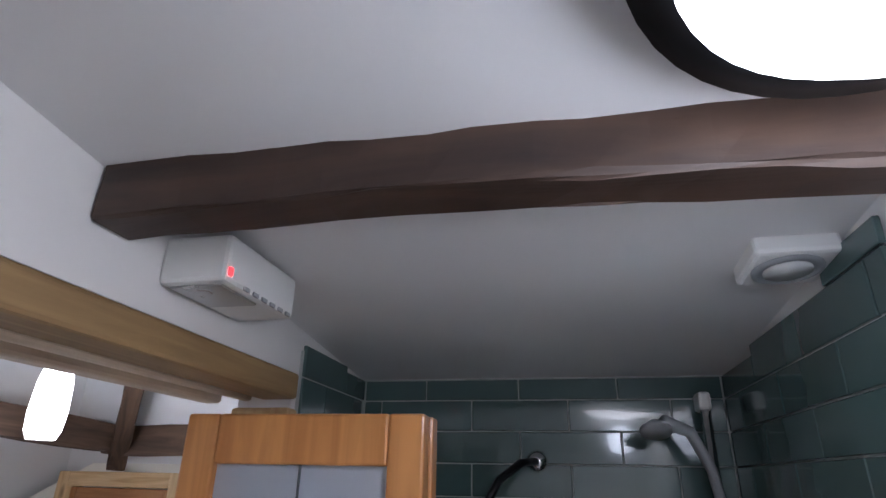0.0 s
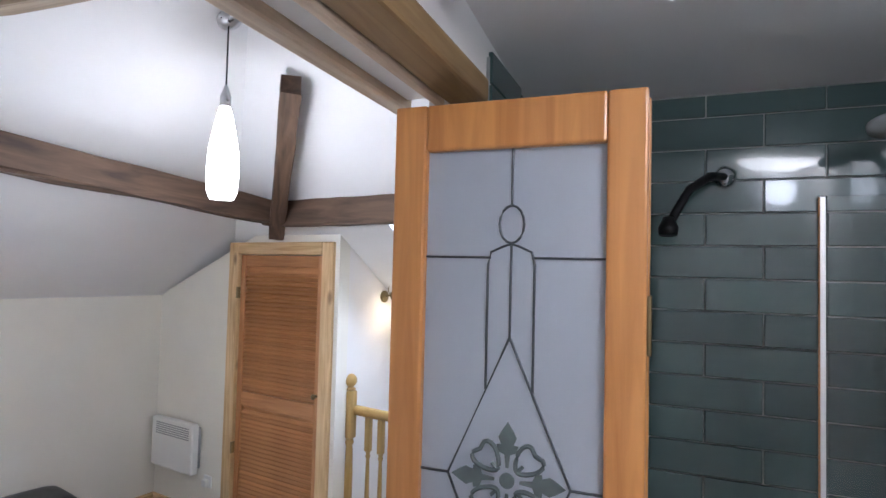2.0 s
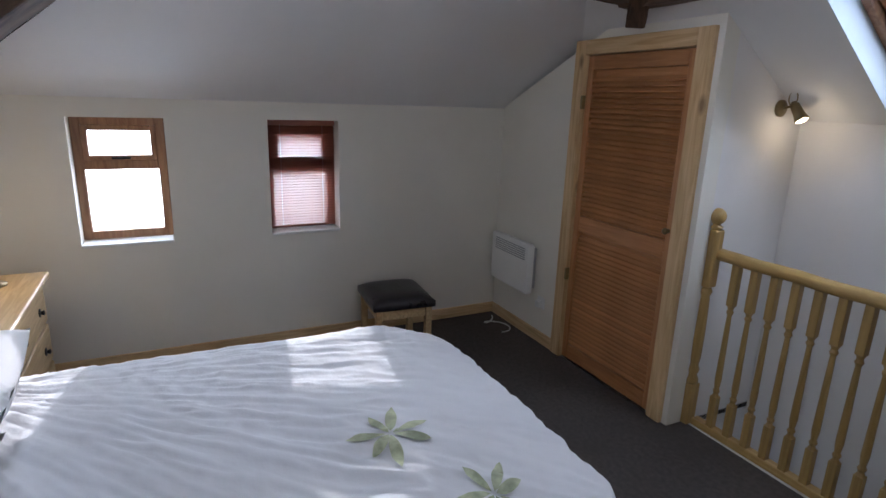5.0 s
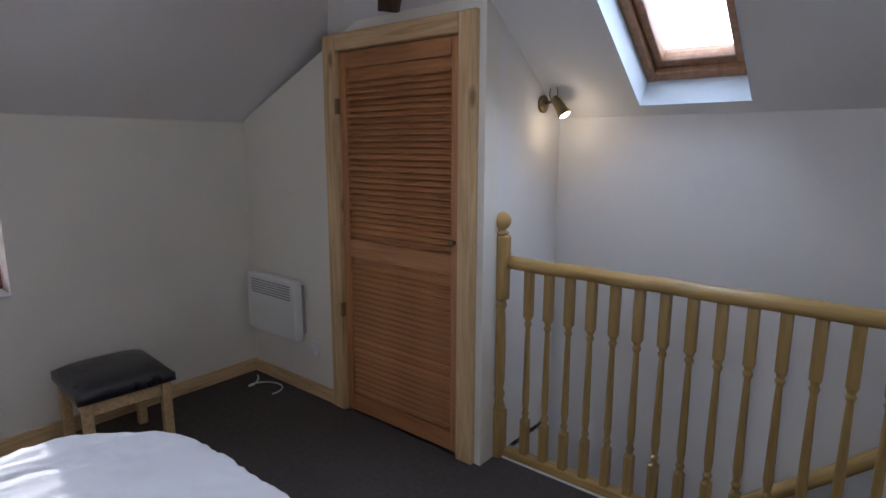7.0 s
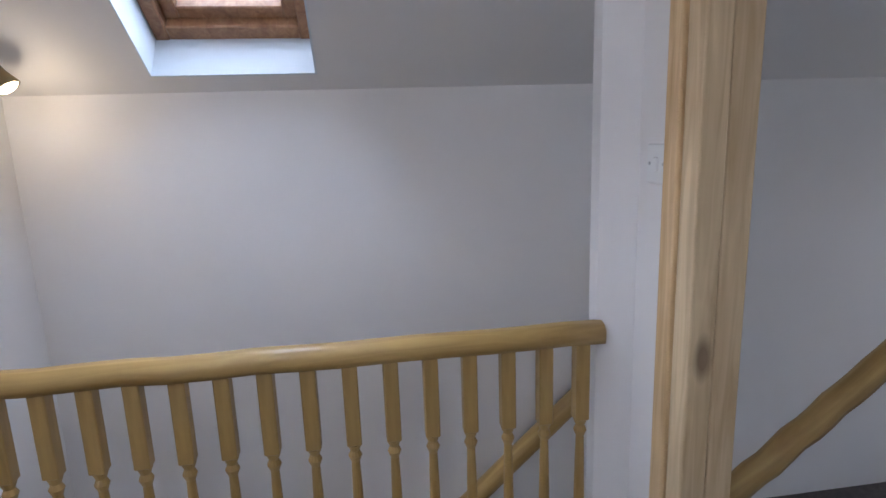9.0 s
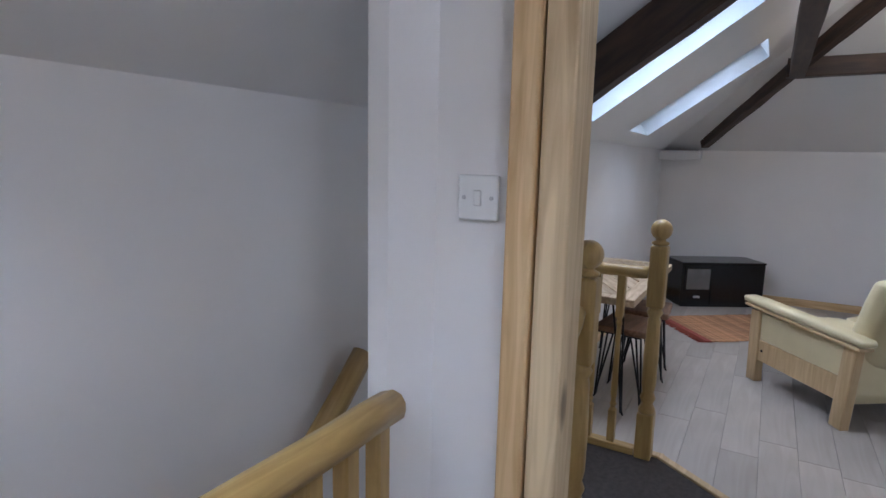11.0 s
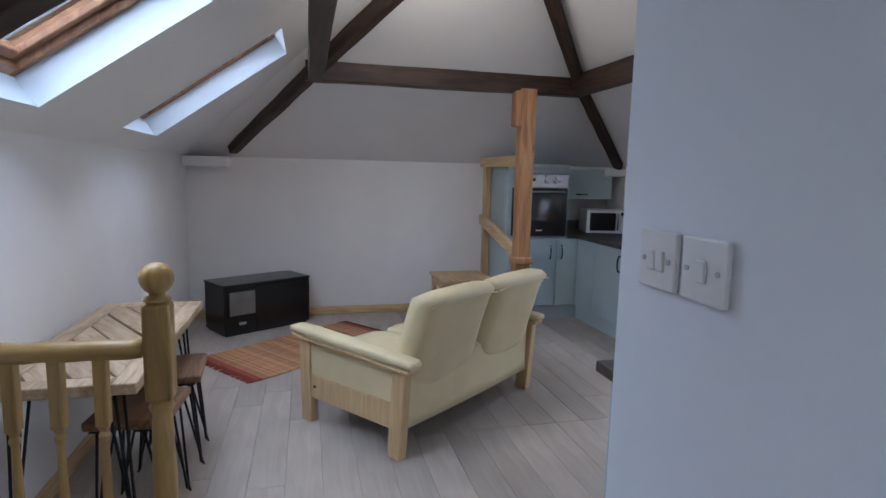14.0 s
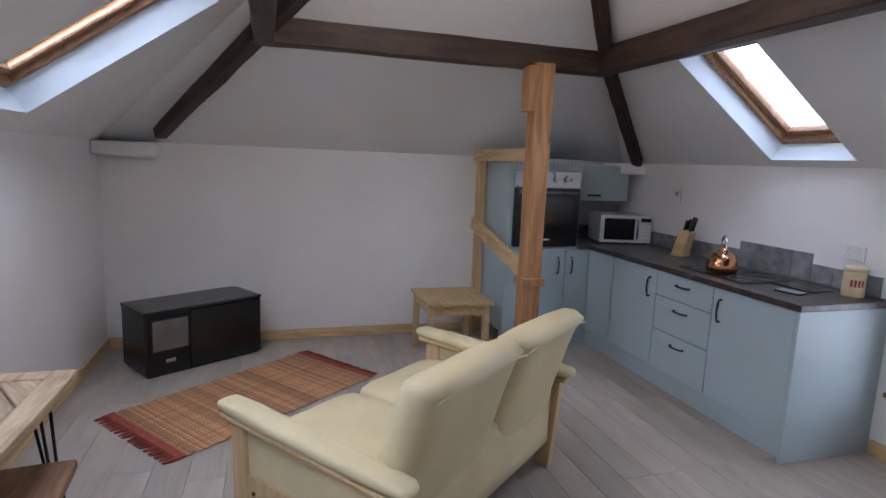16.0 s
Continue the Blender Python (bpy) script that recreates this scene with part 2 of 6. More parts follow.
# ---- builders ----
def link_bm(name, bm, mat, parent=None, label="", smooth=False):
    me = bpy.data.meshes.new(name)
    bm.normal_update()
    bm.to_mesh(me)
    bm.free()
    me.materials.append(mat)
    if smooth:
        me.polygons.foreach_set("use_smooth", [True] * len(me.polygons))
    o = new(name, me)
    if parent:
        o.parent = parent
    if label:
        tagged(o, label)
    return o


def part(name, bm, mat, parent, label="", smooth=False):
    return link_bm(name, bm, mat, parent, label, smooth)


def thing(name, place, label, category, group="", rz=0.0):
    o = new(name)
    o.empty_display_size = 0.05
    o.matrix_world = pose(*place, 0, 0, rz)
    return tagged(o, label, category, group)


def box_bm(x0, x1, y0, y1, z0, z1, bev=0.0, seg=2, bm=None, m=None):
    b = bmesh.new()
    bmesh.ops.create_cube(b, size=1)
    bmesh.ops.transform(b, verts=b.verts, matrix=Matrix.LocRotScale(((x0 + x1) / 2, (y0 + y1) / 2, (z0 + z1) / 2), None, (abs(x1 - x0), abs(y1 - y0), abs(z1 - z0))))
    if bev:
        bmesh.ops.bevel(b, geom=b.edges[:], offset=bev, segments=seg, affect="EDGES", profile=0.5)
    if m:
        bmesh.ops.transform(b, verts=b.verts, matrix=m)
    return merge(bm, b)


def merge(bm, b):
    if bm is None:
        return b
    me = bpy.data.meshes.new("tmp")
    b.to_mesh(me)
    b.free()
    bm.from_mesh(me)
    bpy.data.meshes.remove(me)
    return bm


def lathe_bm(profile, seg=20, bm=None, m=None):
    """profile: (radius, z) pairs from bottom to top."""
    b = bmesh.new()
    rings = []
    for r, z in profile:
        rings.append([b.verts.new((max(r, 0.0005) * math.cos(2 * math.pi * i / seg), max(r, 0.0005) * math.sin(2 * math.pi * i / seg), z)) for i in range(seg)])
    for a, c in zip(rings, rings[1:]):
        for i in range(seg):
            b.faces.new((a[i], a[(i + 1) % seg], c[(i + 1) % seg], c[i]))
    b.faces.new(rings[0][::-1])
    b.faces.new(rings[-1])
    if m:
        bmesh.ops.transform(b, verts=b.verts, matrix=m)
    return merge(bm, b)


def tube_bm(points, r, seg=10, bm=None, m=None):
    b = bmesh.new()
    pts = [Vector(p) for p in points]
    rings = []
    up = Vector((0, 0, 1))
    for i, p in enumerate(pts):
        d = (pts[min(i + 1, len(pts) - 1)] - pts[max(i - 1, 0)]).normalized()
        u = d.cross(up if abs(d.z) < 0.95 else Vector((1, 0, 0))).normalized()
        v = u.cross(d)
        rr = r[i] if isinstance(r, (list, tuple)) else r
        rings.append([b.verts.new(p + rr * (math.cos(2 * math.pi * k / seg) * u + math.sin(2 * math.pi * k / seg) * v)) for k in range(seg)])
    for a, c in zip(rings, rings[1:]):
        for i in range(seg):
            b.faces.new((a[i], c[i], c[(i + 1) % seg], a[(i + 1) % seg]))
    b.faces.new(rings[0])
    b.faces.new(rings[-1][::-1])
    if m:
        bmesh.ops.transform(b, verts=b.verts, matrix=m)
    return merge(bm, b)


def timber_bm(p, q, w, h, rough=0.008, cuts=14, seed=0, bm=None, bend=0.0):
    """A hewn beam from p to q, w wide (level) and h deep, uneven along its length."""
    p, q = Vector(p), Vector(q)
    d = (q - p).normalized()
    side = d.cross(Vector((0, 0, 1))).normalized()
    up = side.cross(d)
    b = bmesh.new()
    rings = []
    for i in range(cuts + 1):
        f = i / cuts
        c = p.lerp(q, f) + up * bend * math.sin(math.pi * f)
        ring = []
        for k, (sx, sy) in enumerate(((-1, -1), (-0.86, -1), (0.86, -1), (1, -1), (1, -0.86), (1, 0.86), (1, 1), (-1, 1), (-1, 0.86), (-1, -0.86))):
            n1 = noise.noise(Vector((f * 7 + seed, k * 1.7, seed * 3.1)))
            n2 = noise.noise(Vector((f * 7 - seed, k * 2.3, seed * 1.3 + 9)))
            a = 0.94 if k in (0, 3, 6, 7) else 1.0
            ring.append(b.verts.new(c + side * (sx * a * w / 2 + n1 * rough) + up * (sy * a * h / 2 + n2 * rough)))
        rings.append(ring)
    n = len(rings[0])
    for a, c in zip(rings, rings[1:]):
        for i in range(n):
            b.faces.new((a[i], c[i], c[(i + 1) % n], a[(i + 1) % n]))
    b.faces.new(rings[0])
    b.faces.new(rings[-1][::-1])
    bmesh.ops.recalc_face_normals(b, faces=b.faces)
    return merge(bm, b)


def clip(poly, a, b, c):
    """The part of a flat polygon where a*u + b*v <= c."""
    out = []
    for i, p in enumerate(poly):
        q = poly[(i + 1) % len(poly)]
        dp, dq = a * p[0] + b * p[1] - c, a * q[0] + b * q[1] - c
        if dp <= 0:
            out.append(p)
        if dp * dq < 0:
            f = dp / (dp - dq)
            out.append((p[0] + f * (q[0] - p[0]), p[1] + f * (q[1] - p[1])))
    return out


def panel_bm(outline, holes, to3d, normal, thick):
    """A slab over a convex outline (u, v) with rectangular holes (u0, u1, v0, v1); normal points from its seen face into its body."""
    us = sorted({p[0] for p in outline} | {h[i] for h in holes for i in (0, 1)})
    vs = sorted({p[1] for p in outline} | {h[i] for h in holes for i in (2, 3)})
    area2 = sum(outline[i][0] * outline[(i + 1) % len(outline)][1] - outline[(i + 1) % len(outline)][0] * outline[i][1] for i in range(len(outline)))
    ring = outline if area2 > 0 else outline[::-1]
    b = bmesh.new()
    nrm = Vector(normal).normalized() * thick
    for u0, u1 in zip(us, us[1:]):
        for v0, v1 in zip(vs, vs[1:]):
            um, vm = (u0 + u1) / 2, (v0 + v1) / 2
            if any(h[0] < um < h[1] and h[2] < vm < h[3] for h in holes):
                continue
            cell = [(u0, v0), (u1, v0), (u1, v1), (u0, v1)]
            for i, p in enumerate(ring):
                q = ring[(i + 1) % len(ring)]
                ex, ey = q[0] - p[0], q[1] - p[1]
                cell = clip(cell, ey, -ex, ey * p[0] - ex * p[1] + 1e-9) if cell else cell
            if len(cell) < 3:
                continue
            near = [b.verts.new(to3d(*p)) for p in cell]
            far = [b.verts.new(to3d(*p) + nrm) for p in cell]
            b.faces.new(near)
            b.faces.new(far[::-1])
    # edges of the outline and of the holes
    rims = [ring] + [[(h[0], h[2]), (h[1], h[2]), (h[1], h[3]), (h[0], h[3])] for h in holes]
    for rim in rims:
        for i, p in enumerate(rim):
            q = rim[(i + 1) % len(rim)]
            b.faces.new([b.verts.new(v) for v in (to3d(*p), to3d(*q), to3d(*q) + nrm, to3d(*p) + nrm)])
    bmesh.ops.remove_doubles(b, verts=b.verts, dist=1e-5)
    bmesh.ops.recalc_face_normals(b, faces=b.faces)
    return b


def structure(name, bm, mat, label):
    return tagged(link_bm(name, bm, mat), label, name.split("_")[0], "", "structure")

# ---- plan ----
XW, XE, YS, YN, ZE = -3.96, 5.57, -0.75, 3.85, 1.64
TL, TW, TE = 0.70, 0.55, 0.58          # rise of the long, west and east roof slopes
YR = (YS + YN) / 2
ZR = ZE + TL * (YN - YR)
RW, RE = XW + (ZR - ZE) / TW, XE - (ZR - ZE) / TE


def north(u, v):
    return Vector((u, YN - v, ZE + TL * v))


def south(u, v):
    return Vector((u, YS + v, ZE + TL * v))


def west(u, v):
    return Vector((XW + v, u, ZE + TW * v))


def east(u, v):
    return Vector((XE - v, u, ZE + TE * v))


HALF = YN - YR
N_LIGHTS = ((-1.67, -1.205, 0.06, 0.86), (1.43, 2.14, 0.13, 1.02), (3.18, 3.93, 0.13, 1.02))
# the second opening, over the bedroom, is unseen and added to bring in daylight
S_LIGHTS = ((3.16, 3.76, 0.06, 0.90), (-2.6, -1.9, 1.0, 1.8))
KW = 2.72                   # kitchen window: side next to the units
structure("ceiling_north", panel_bm([(XW, 0), (XE, 0), (RE, HALF), (RW, HALF)], N_LIGHTS, north, (0, TL, 1), 0.34), CEIL, "white plastered slope of the hipped ceiling")
structure("ceiling_south", panel_bm([(XW, 0), (XE, 0), (RE, HALF), (RW, HALF)], S_LIGHTS, south, (0, -TL, 1), 0.24), CEIL, "white plastered slope of the hipped ceiling")
structure("ceiling_west", panel_bm([(YS, 0), (YN, 0), (YR, RW - XW)], (), west, (-TW, 0, 1), 0.24), CEIL, "white plastered hip end of the ceiling")
structure("ceiling_east", panel_bm([(YS, 0), (YN, 0), (YR, XE - RE)], (), east, (TE, 0, 1), 0.24), CEIL, "white plastered hip end of the ceiling")

# outer walls
W1, W2 = (0.35, 0.84, 0.78, 1.53), (1.43, 1.89, 0.78, 1.53)
structure("wall_west", panel_bm([(YS, -2.7), (YN, -2.7), (YN, ZE), (YS, ZE)], (W1, W2), lambda u, v: Vector((XW, u, v)), (-1, 0, 0), 0.34), CREAM, "cream painted bedroom wall with two small windows")
structure("wall_north", panel_bm([(XW, -2.7), (XE, -2.7), (XE, ZE), (XW, ZE)], (), lambda u, v: Vector((u, YN, v)), (0, 1, 0), 0.34), PLASTER, "white painted side wall under the slope")
structure("wall_south", panel_bm([(XW, -2.7), (XE, -2.7), (XE, ZE), (XW, ZE)], ((KW - 0.8, KW, 0.38, 1.2),), lambda u, v: Vector((u, YS, v)), (0, -1, 0), 0.34), PLASTER, "white painted side wall under the slope")
structure("wall_east", panel_bm([(YS, -2.7), (YN, -2.7), (YN, ZE), (YS, ZE)], (), lambda u, v: Vector((XE, u, v)), (1, 0, 0), 0.34), PLASTER, "white painted end wall of the living room")

# cupboard box beside the stairwell
YC, XC = 3.18, -2.10
structure("wall_cupboard", panel_bm([(XW, 0), (XC, 0), (XC, 2.13), (-2.84, 2.13), (XW, ZE + 0.01)], ((-3.04, -2.23, 0.0, 1.985),), lambda u, v: Vector((u, YC, v)), (0, 1, 0), 0.10), CREAM, "cream painted cupboard front in the bedroom corner")
structure("wall_stair_side", panel_bm([(YC + 0.1, -2.7), (YN, -2.7), (YN, ZE), (YC + 0.1, ZE + TL * (YN - YC - 0.1))], (), lambda u, v: Vector((XC, u, v)), (-1, 0, 0), 0.10), PLASTER, "white painted cupboard side above the stairs")
structure("wall_cupboard_back", box_bm(XW, XC - 0.1, 3.6, 3.64, 0, 1.8), PLASTER, "plain wall inside the cupboard")

# bathroom block: the room stands turned against the house, about the far door jamb
BI, BE, YT = -0.14, 0.66, 1.66
BATH = Matrix.Translation((BI, 1.30, 0)) @ Matrix.Rotation(radians(9), 4, "Z") @ Matrix.Translation((-BI, -1.30, 0))


def in_bath(o):
    o.matrix_world = BATH @ o.matrix_world
    return o


cz = lambda y: 2.27 + (YT - y) * 0.10
in_bath(structure("wall_bath_west", panel_bm([(YS - 0.06, 0), (1.90, 0), (1.90, 2.98), (1.55, 3.2), (YS - 0.06, ZE)], ((0.36, 1.30, 0.0, 2.225),), lambda u, v: Vector((BI, u, v)), (-1, 0, 0), 0.10), PLASTER, "white painted bathroom wall with a doorway"))
CORNER = Matrix.Translation((-0.57, 2.30, 0)) @ Matrix.Rotation(radians(9), 4, "Z") @ Matrix.Translation((0.57, -2.30, 0))
structure("wall_bath_corner", panel_bm([(1.78, 0), (2.30, 0), (2.30, 2.7), (1.78, 3.05)], (), lambda u, v: Vector((-0.57, u, v)), (1, 0, 0), 0.10), PLASTER, "white painted partition at the landing corner").matrix_world = CORNER
structure("wall_partition", box_bm(-0.469, 0.42, 1.86, 2.18, 0, 2.8), BLUELIT, "pale partition wall with switches by the doorway")
in_bath(structure("wall_bath_north", box_bm(BI, BE + 0.02, YT, YT + 0.03, 0, 2.6), PLASTER, "white wall behind the shower tiles"))
in_bath(structure("wall_bath_east", panel_bm([(0.08, 0), (YT, 0), (YT, 2.5), (0.45, 2.43), (0.08, 2.16)], (), lambda u, v: Vector((BE, u, v)), (1, 0, 0), 0.02), PLASTER, "white side wall of the bathroom"))
structure("wall_kitchen_west", box_bm(0.80, 0.84, 0.5, 1.74, 0, 2.95), PLASTER, "white wall between bathroom and kitchen")
structure("wall_bath_nib", box_bm(0.42, 0.84, 1.815, 1.84, 0, 2.95), PLASTER, "white wall return beside the kitchen counter")
in_bath(structure("wall_bath_south", box_bm(BI, BE, 0.08, 0.12, 0, 2.16), PLASTER, "white wall at the back of the bathroom"))
bm = bmesh.new()
vs = [bm.verts.new((x, y, min(cz(y), cz(0.45) - (0.45 - y) * 0.72))) for x, y in ((BI, 0.12), (BE, 0.12), (BE, 0.45), (BI, 0.45), (BE, YT), (BI, YT))]
top = [bm.verts.new(v.co + Vector((0, 0, 0.04))) for v in vs]
for q in ((0, 1, 2, 3), (3, 2, 4, 5)):
    bm.faces.new([vs[i] for i in q])
    bm.faces.new([top[i] for i in q[::-1]])
for a, c in ((0, 1), (1, 2), (2, 4), (4, 5), (5, 3), (3, 0)):
    bm.faces.new((vs[a], vs[c], top[c], top[a]))
bmesh.ops.recalc_face_normals(bm, faces=bm.faces)
in_bath(structure("ceiling_bathroom", bm, CEIL, "white painted bathroom ceiling"))

# pillar and header at the living room doorway
bm = bmesh.new()
ring = [(-0.43, 3.08), (-0.43, 3.30), (-0.50, 3.37), (-0.50, 3.42), (-0.36, 3.42), (-0.36, 3.08)]
lo = [bm.verts.new((x, y, -0.25)) for x, y in ring]
hi = [bm.verts.new((x, y, ZE + TL * (YN - y))) for x, y in ring]
for i in range(6):
    bm.faces.new((lo[i], lo[(i + 1) % 6], hi[(i + 1) % 6], hi[i]))
bm.faces.new(lo)
bm.faces.new(hi[::-1])
bmesh.ops.recalc_face_normals(bm, faces=bm.faces)
structure("wall_pillar", bm, PLASTER, "white plastered pillar at the end of the landing rail")
structure("wall_header", panel_bm([(2.18, 2.06), (3.42, 2.06), (3.42, 1.94 + 0.0), (3.42, ZE + TL * (YN - 3.42)), (2.18, ZE + TL * (YN - 2.18))], (), lambda u, v: Vector((-0.44, u, v)), (1, 0, 0), 0.08), PLASTER, "white plaster above the doorway")

# floors
structure("floor_slab", box_bm(XW, XE, YS, 3.30, -0.25, -0.03), PLASTER, "floor structure")
structure("floor_slab_living", box_bm(0.30, XE, 3.30, YN, -0.25, -0.03), PLASTER, "floor structure")
structure("floor_lower", box_bm(XW, XE, YS, YN, -2.78, -2.7), CARPET, "grey carpet at the foot of the stairs")
bm = box_bm(XW, -0.35, YS, 3.31, -0.03, 0.0)
box_bm(XW, XC, 3.31, YN, -0.03, 0.0, bm=bm)
structure("floor_carpet", bm, CARPET, "grey-brown carpet in bedroom and landing")
EDGE = lambda y: 0.84 if y < 2.26 else (1.44 if y > 3.08 else 0.84 + (y - 2.26) * 0.732)
bm = panel_bm([(-0.35, 2.18), (0.84, 2.18), (1.44, 3.08), (1.44, 3.31), (-0.35, 3.31)], (), lambda u, v: Vector((u, v, 0.0)), (0, 0, -1), 0.03)
merge(bm, box_bm(0.30, 1.44, 3.31, YN, -0.03, 0.0))
structure("floor_carpet_living", bm, CARPET, "grey-brown carpet on the top landing")
in_bath(structure("floor_bath", box_bm(BI, BE, -0.35, YT, -0.03, 0.002), SLATE, "grey bathroom floor"))
bm = bmesh.new()
for a, c in (((0.84, 2.26), (1.44, 3.08)), ((1.44, 3.05), (1.44, 3.16))):
    d = (Vector((*c, 0)) - Vector((*a, 0)))
    ang = math.atan2(d.y, d.x)
    box_bm(0, d.length, -0.045, 0.0, -0.02, 0.012, 0.004, 1, bm, Matrix.Translation((*a, 0)) @ Matrix.Rotation(ang, 4, "Z"))
structure("trim_floor_edge", bm, OAK, "wooden nosing between carpet and boards")

# stairs
bm = bmesh.new()
for i in range(13):
    x1 = 0.30 - i * 0.195
    box_bm(x1 - 0.20, x1, 3.43, YN, -0.19 * (i + 1) - 0.25, -0.19 * (i + 1), 0.006, 1, bm)
structure("stairs", bm, CARPET, "carpeted flight of stairs going down")
structure("wall_stair_inner", box_bm(XC, 0.30, 3.31, 3.43, -2.7, -0.002), PLASTER, "white wall below the landing edge")

# skirting
def skirting(name, x0, x1, y0, y1, mat):
    structure(name, box_bm(x0, x1, y0, y1, 0.0, 0.085, 0.006, 2), mat, "pine skirting board")


skirting("baseboard_west", XW, XW + 0.018, YS, YC, PINEY)
skirting("baseboard_cupboard", XW + 0.018, -3.13, YC - 0.018, YC, PINEX)
skirting("baseboard_east", XE - 0.018, XE, 0.9, YN - 0.02, PINEY)
skirting("baseboard_north", 1.46, XE, YN - 0.018, YN, PINEX)
skirting("baseboard_south", 1.2, 2.88, YS, YS + 0.018, PINEX)


# ---- skylights and windows ----
def skylight(name, hole, plane, sign, label):
    u0, u1, v0, v1 = hole
    o = thing(name, (0, 0, 0), label, "skylight")
    o["kind"] = "structure"
    n = Vector((0, sign * TL, 1)).normalized()
    dv = (plane(u0, 1) - plane(u0, 0)).normalized()

    def bar(part_name, a0, a1, b0, b1, d0, d1, mat, par, bev=0.004):
        s = (plane(u0, 1) - plane(u0, 0)).length
        m = Matrix.Translation(plane(0, 0)) @ Matrix((Vector((1, 0, 0)), dv, n)).transposed().to_4x4()
        return part(part_name, box_bm(a0, a1, b0 * s, b1 * s, d0, d1, bev, 1, None, m), mat, par)

    f = 0.045
    fr = bar("frame_side", u0 + 0.004, u0 + f, v0, v1, 0.13, 0.22, SASH, o)
    bar("frame_side", u1 - f, u1 - 0.004, v0, v1, 0.13, 0.22, SASH, o)
    bar("frame_bottom", u0 + f, u1 - f, v0 + 0.003, v0 + f, 0.13, 0.22, SASH, o)
    bar("frame_top", u0 + f, u1 - f, v1 - f, v1 - 0.003, 0.13, 0.22, SASH, o)
    bar("sash_side", u0 + f, u0 + f + 0.04, v0 + f, v1 - f, 0.16, 0.215, SASH, o)
    bar("sash_side", u1 - f - 0.04, u1 - f, v0 + f, v1 - f, 0.16, 0.215, SASH, o)
    bar("sash_bottom", u0 + f + 0.04, u1 - f - 0.04, v0 + f, v0 + f + 0.035, 0.16, 0.215, SASH, o)
    bar("sash_top", u0 + f + 0.04, u1 - f - 0.04, v1 - f - 0.035, v1 - f, 0.16, 0.215, SASH, o)
    p = bar("pane", u0 + f + 0.036, u1 - f - 0.036, v0 + f + 0.03, v1 - f - 0.03, 0.185, 0.193, GLASS, o, 0.0)
    p.visible_shadow = False
    bar("handle_bar", u0 + 0.12, u1 - 0.12, v1 - f - 0.06, v1 - f - 0.045, 0.13, 0.15, GREYPL, o)
    lin = panel_bm([(u0 - 0.001, v0 - 0.001), (u1 + 0.001, v0 - 0.001), (u1 + 0.001, v1 + 0.001), (u0 - 0.001, v1 + 0.001)], ((u0 + 0.004, u1 - 0.004, v0 + 0.004, v1 - 0.004),), lambda a, b: plane(a, b) - n * 0.003, n, 0.135)
    part("reveal", lin, BLUETRIM, o, "pale painted reveal")
    c = plane((u0 + u1) / 2, (v0 + v1) / 2) + n * 0.21
    return c, n


for nm, hole, plane, sg, power in (("window_stair_skylight", N_LIGHTS[0], north, 1, 7.0), ("window_skylight_1", N_LIGHTS[1], north, 1, 9.5), ("window_skylight_2", N_LIGHTS[2], north, 1, 7.0),
                                   ("window_skylight_3", S_LIGHTS[0], south, -1, 4.5), ("window_skylight_4", S_LIGHTS[1], south, -1, 12)):
    c, n = skylight(nm, hole, plane, sg, "brown framed roof window in a deep pale reveal")
    area(nm + "_daylight", c, c - n, hole[1] - hole[0] - 0.09, (hole[3] - hole[2]) * 1.1, power, (0.78, 0.89, 1.0))


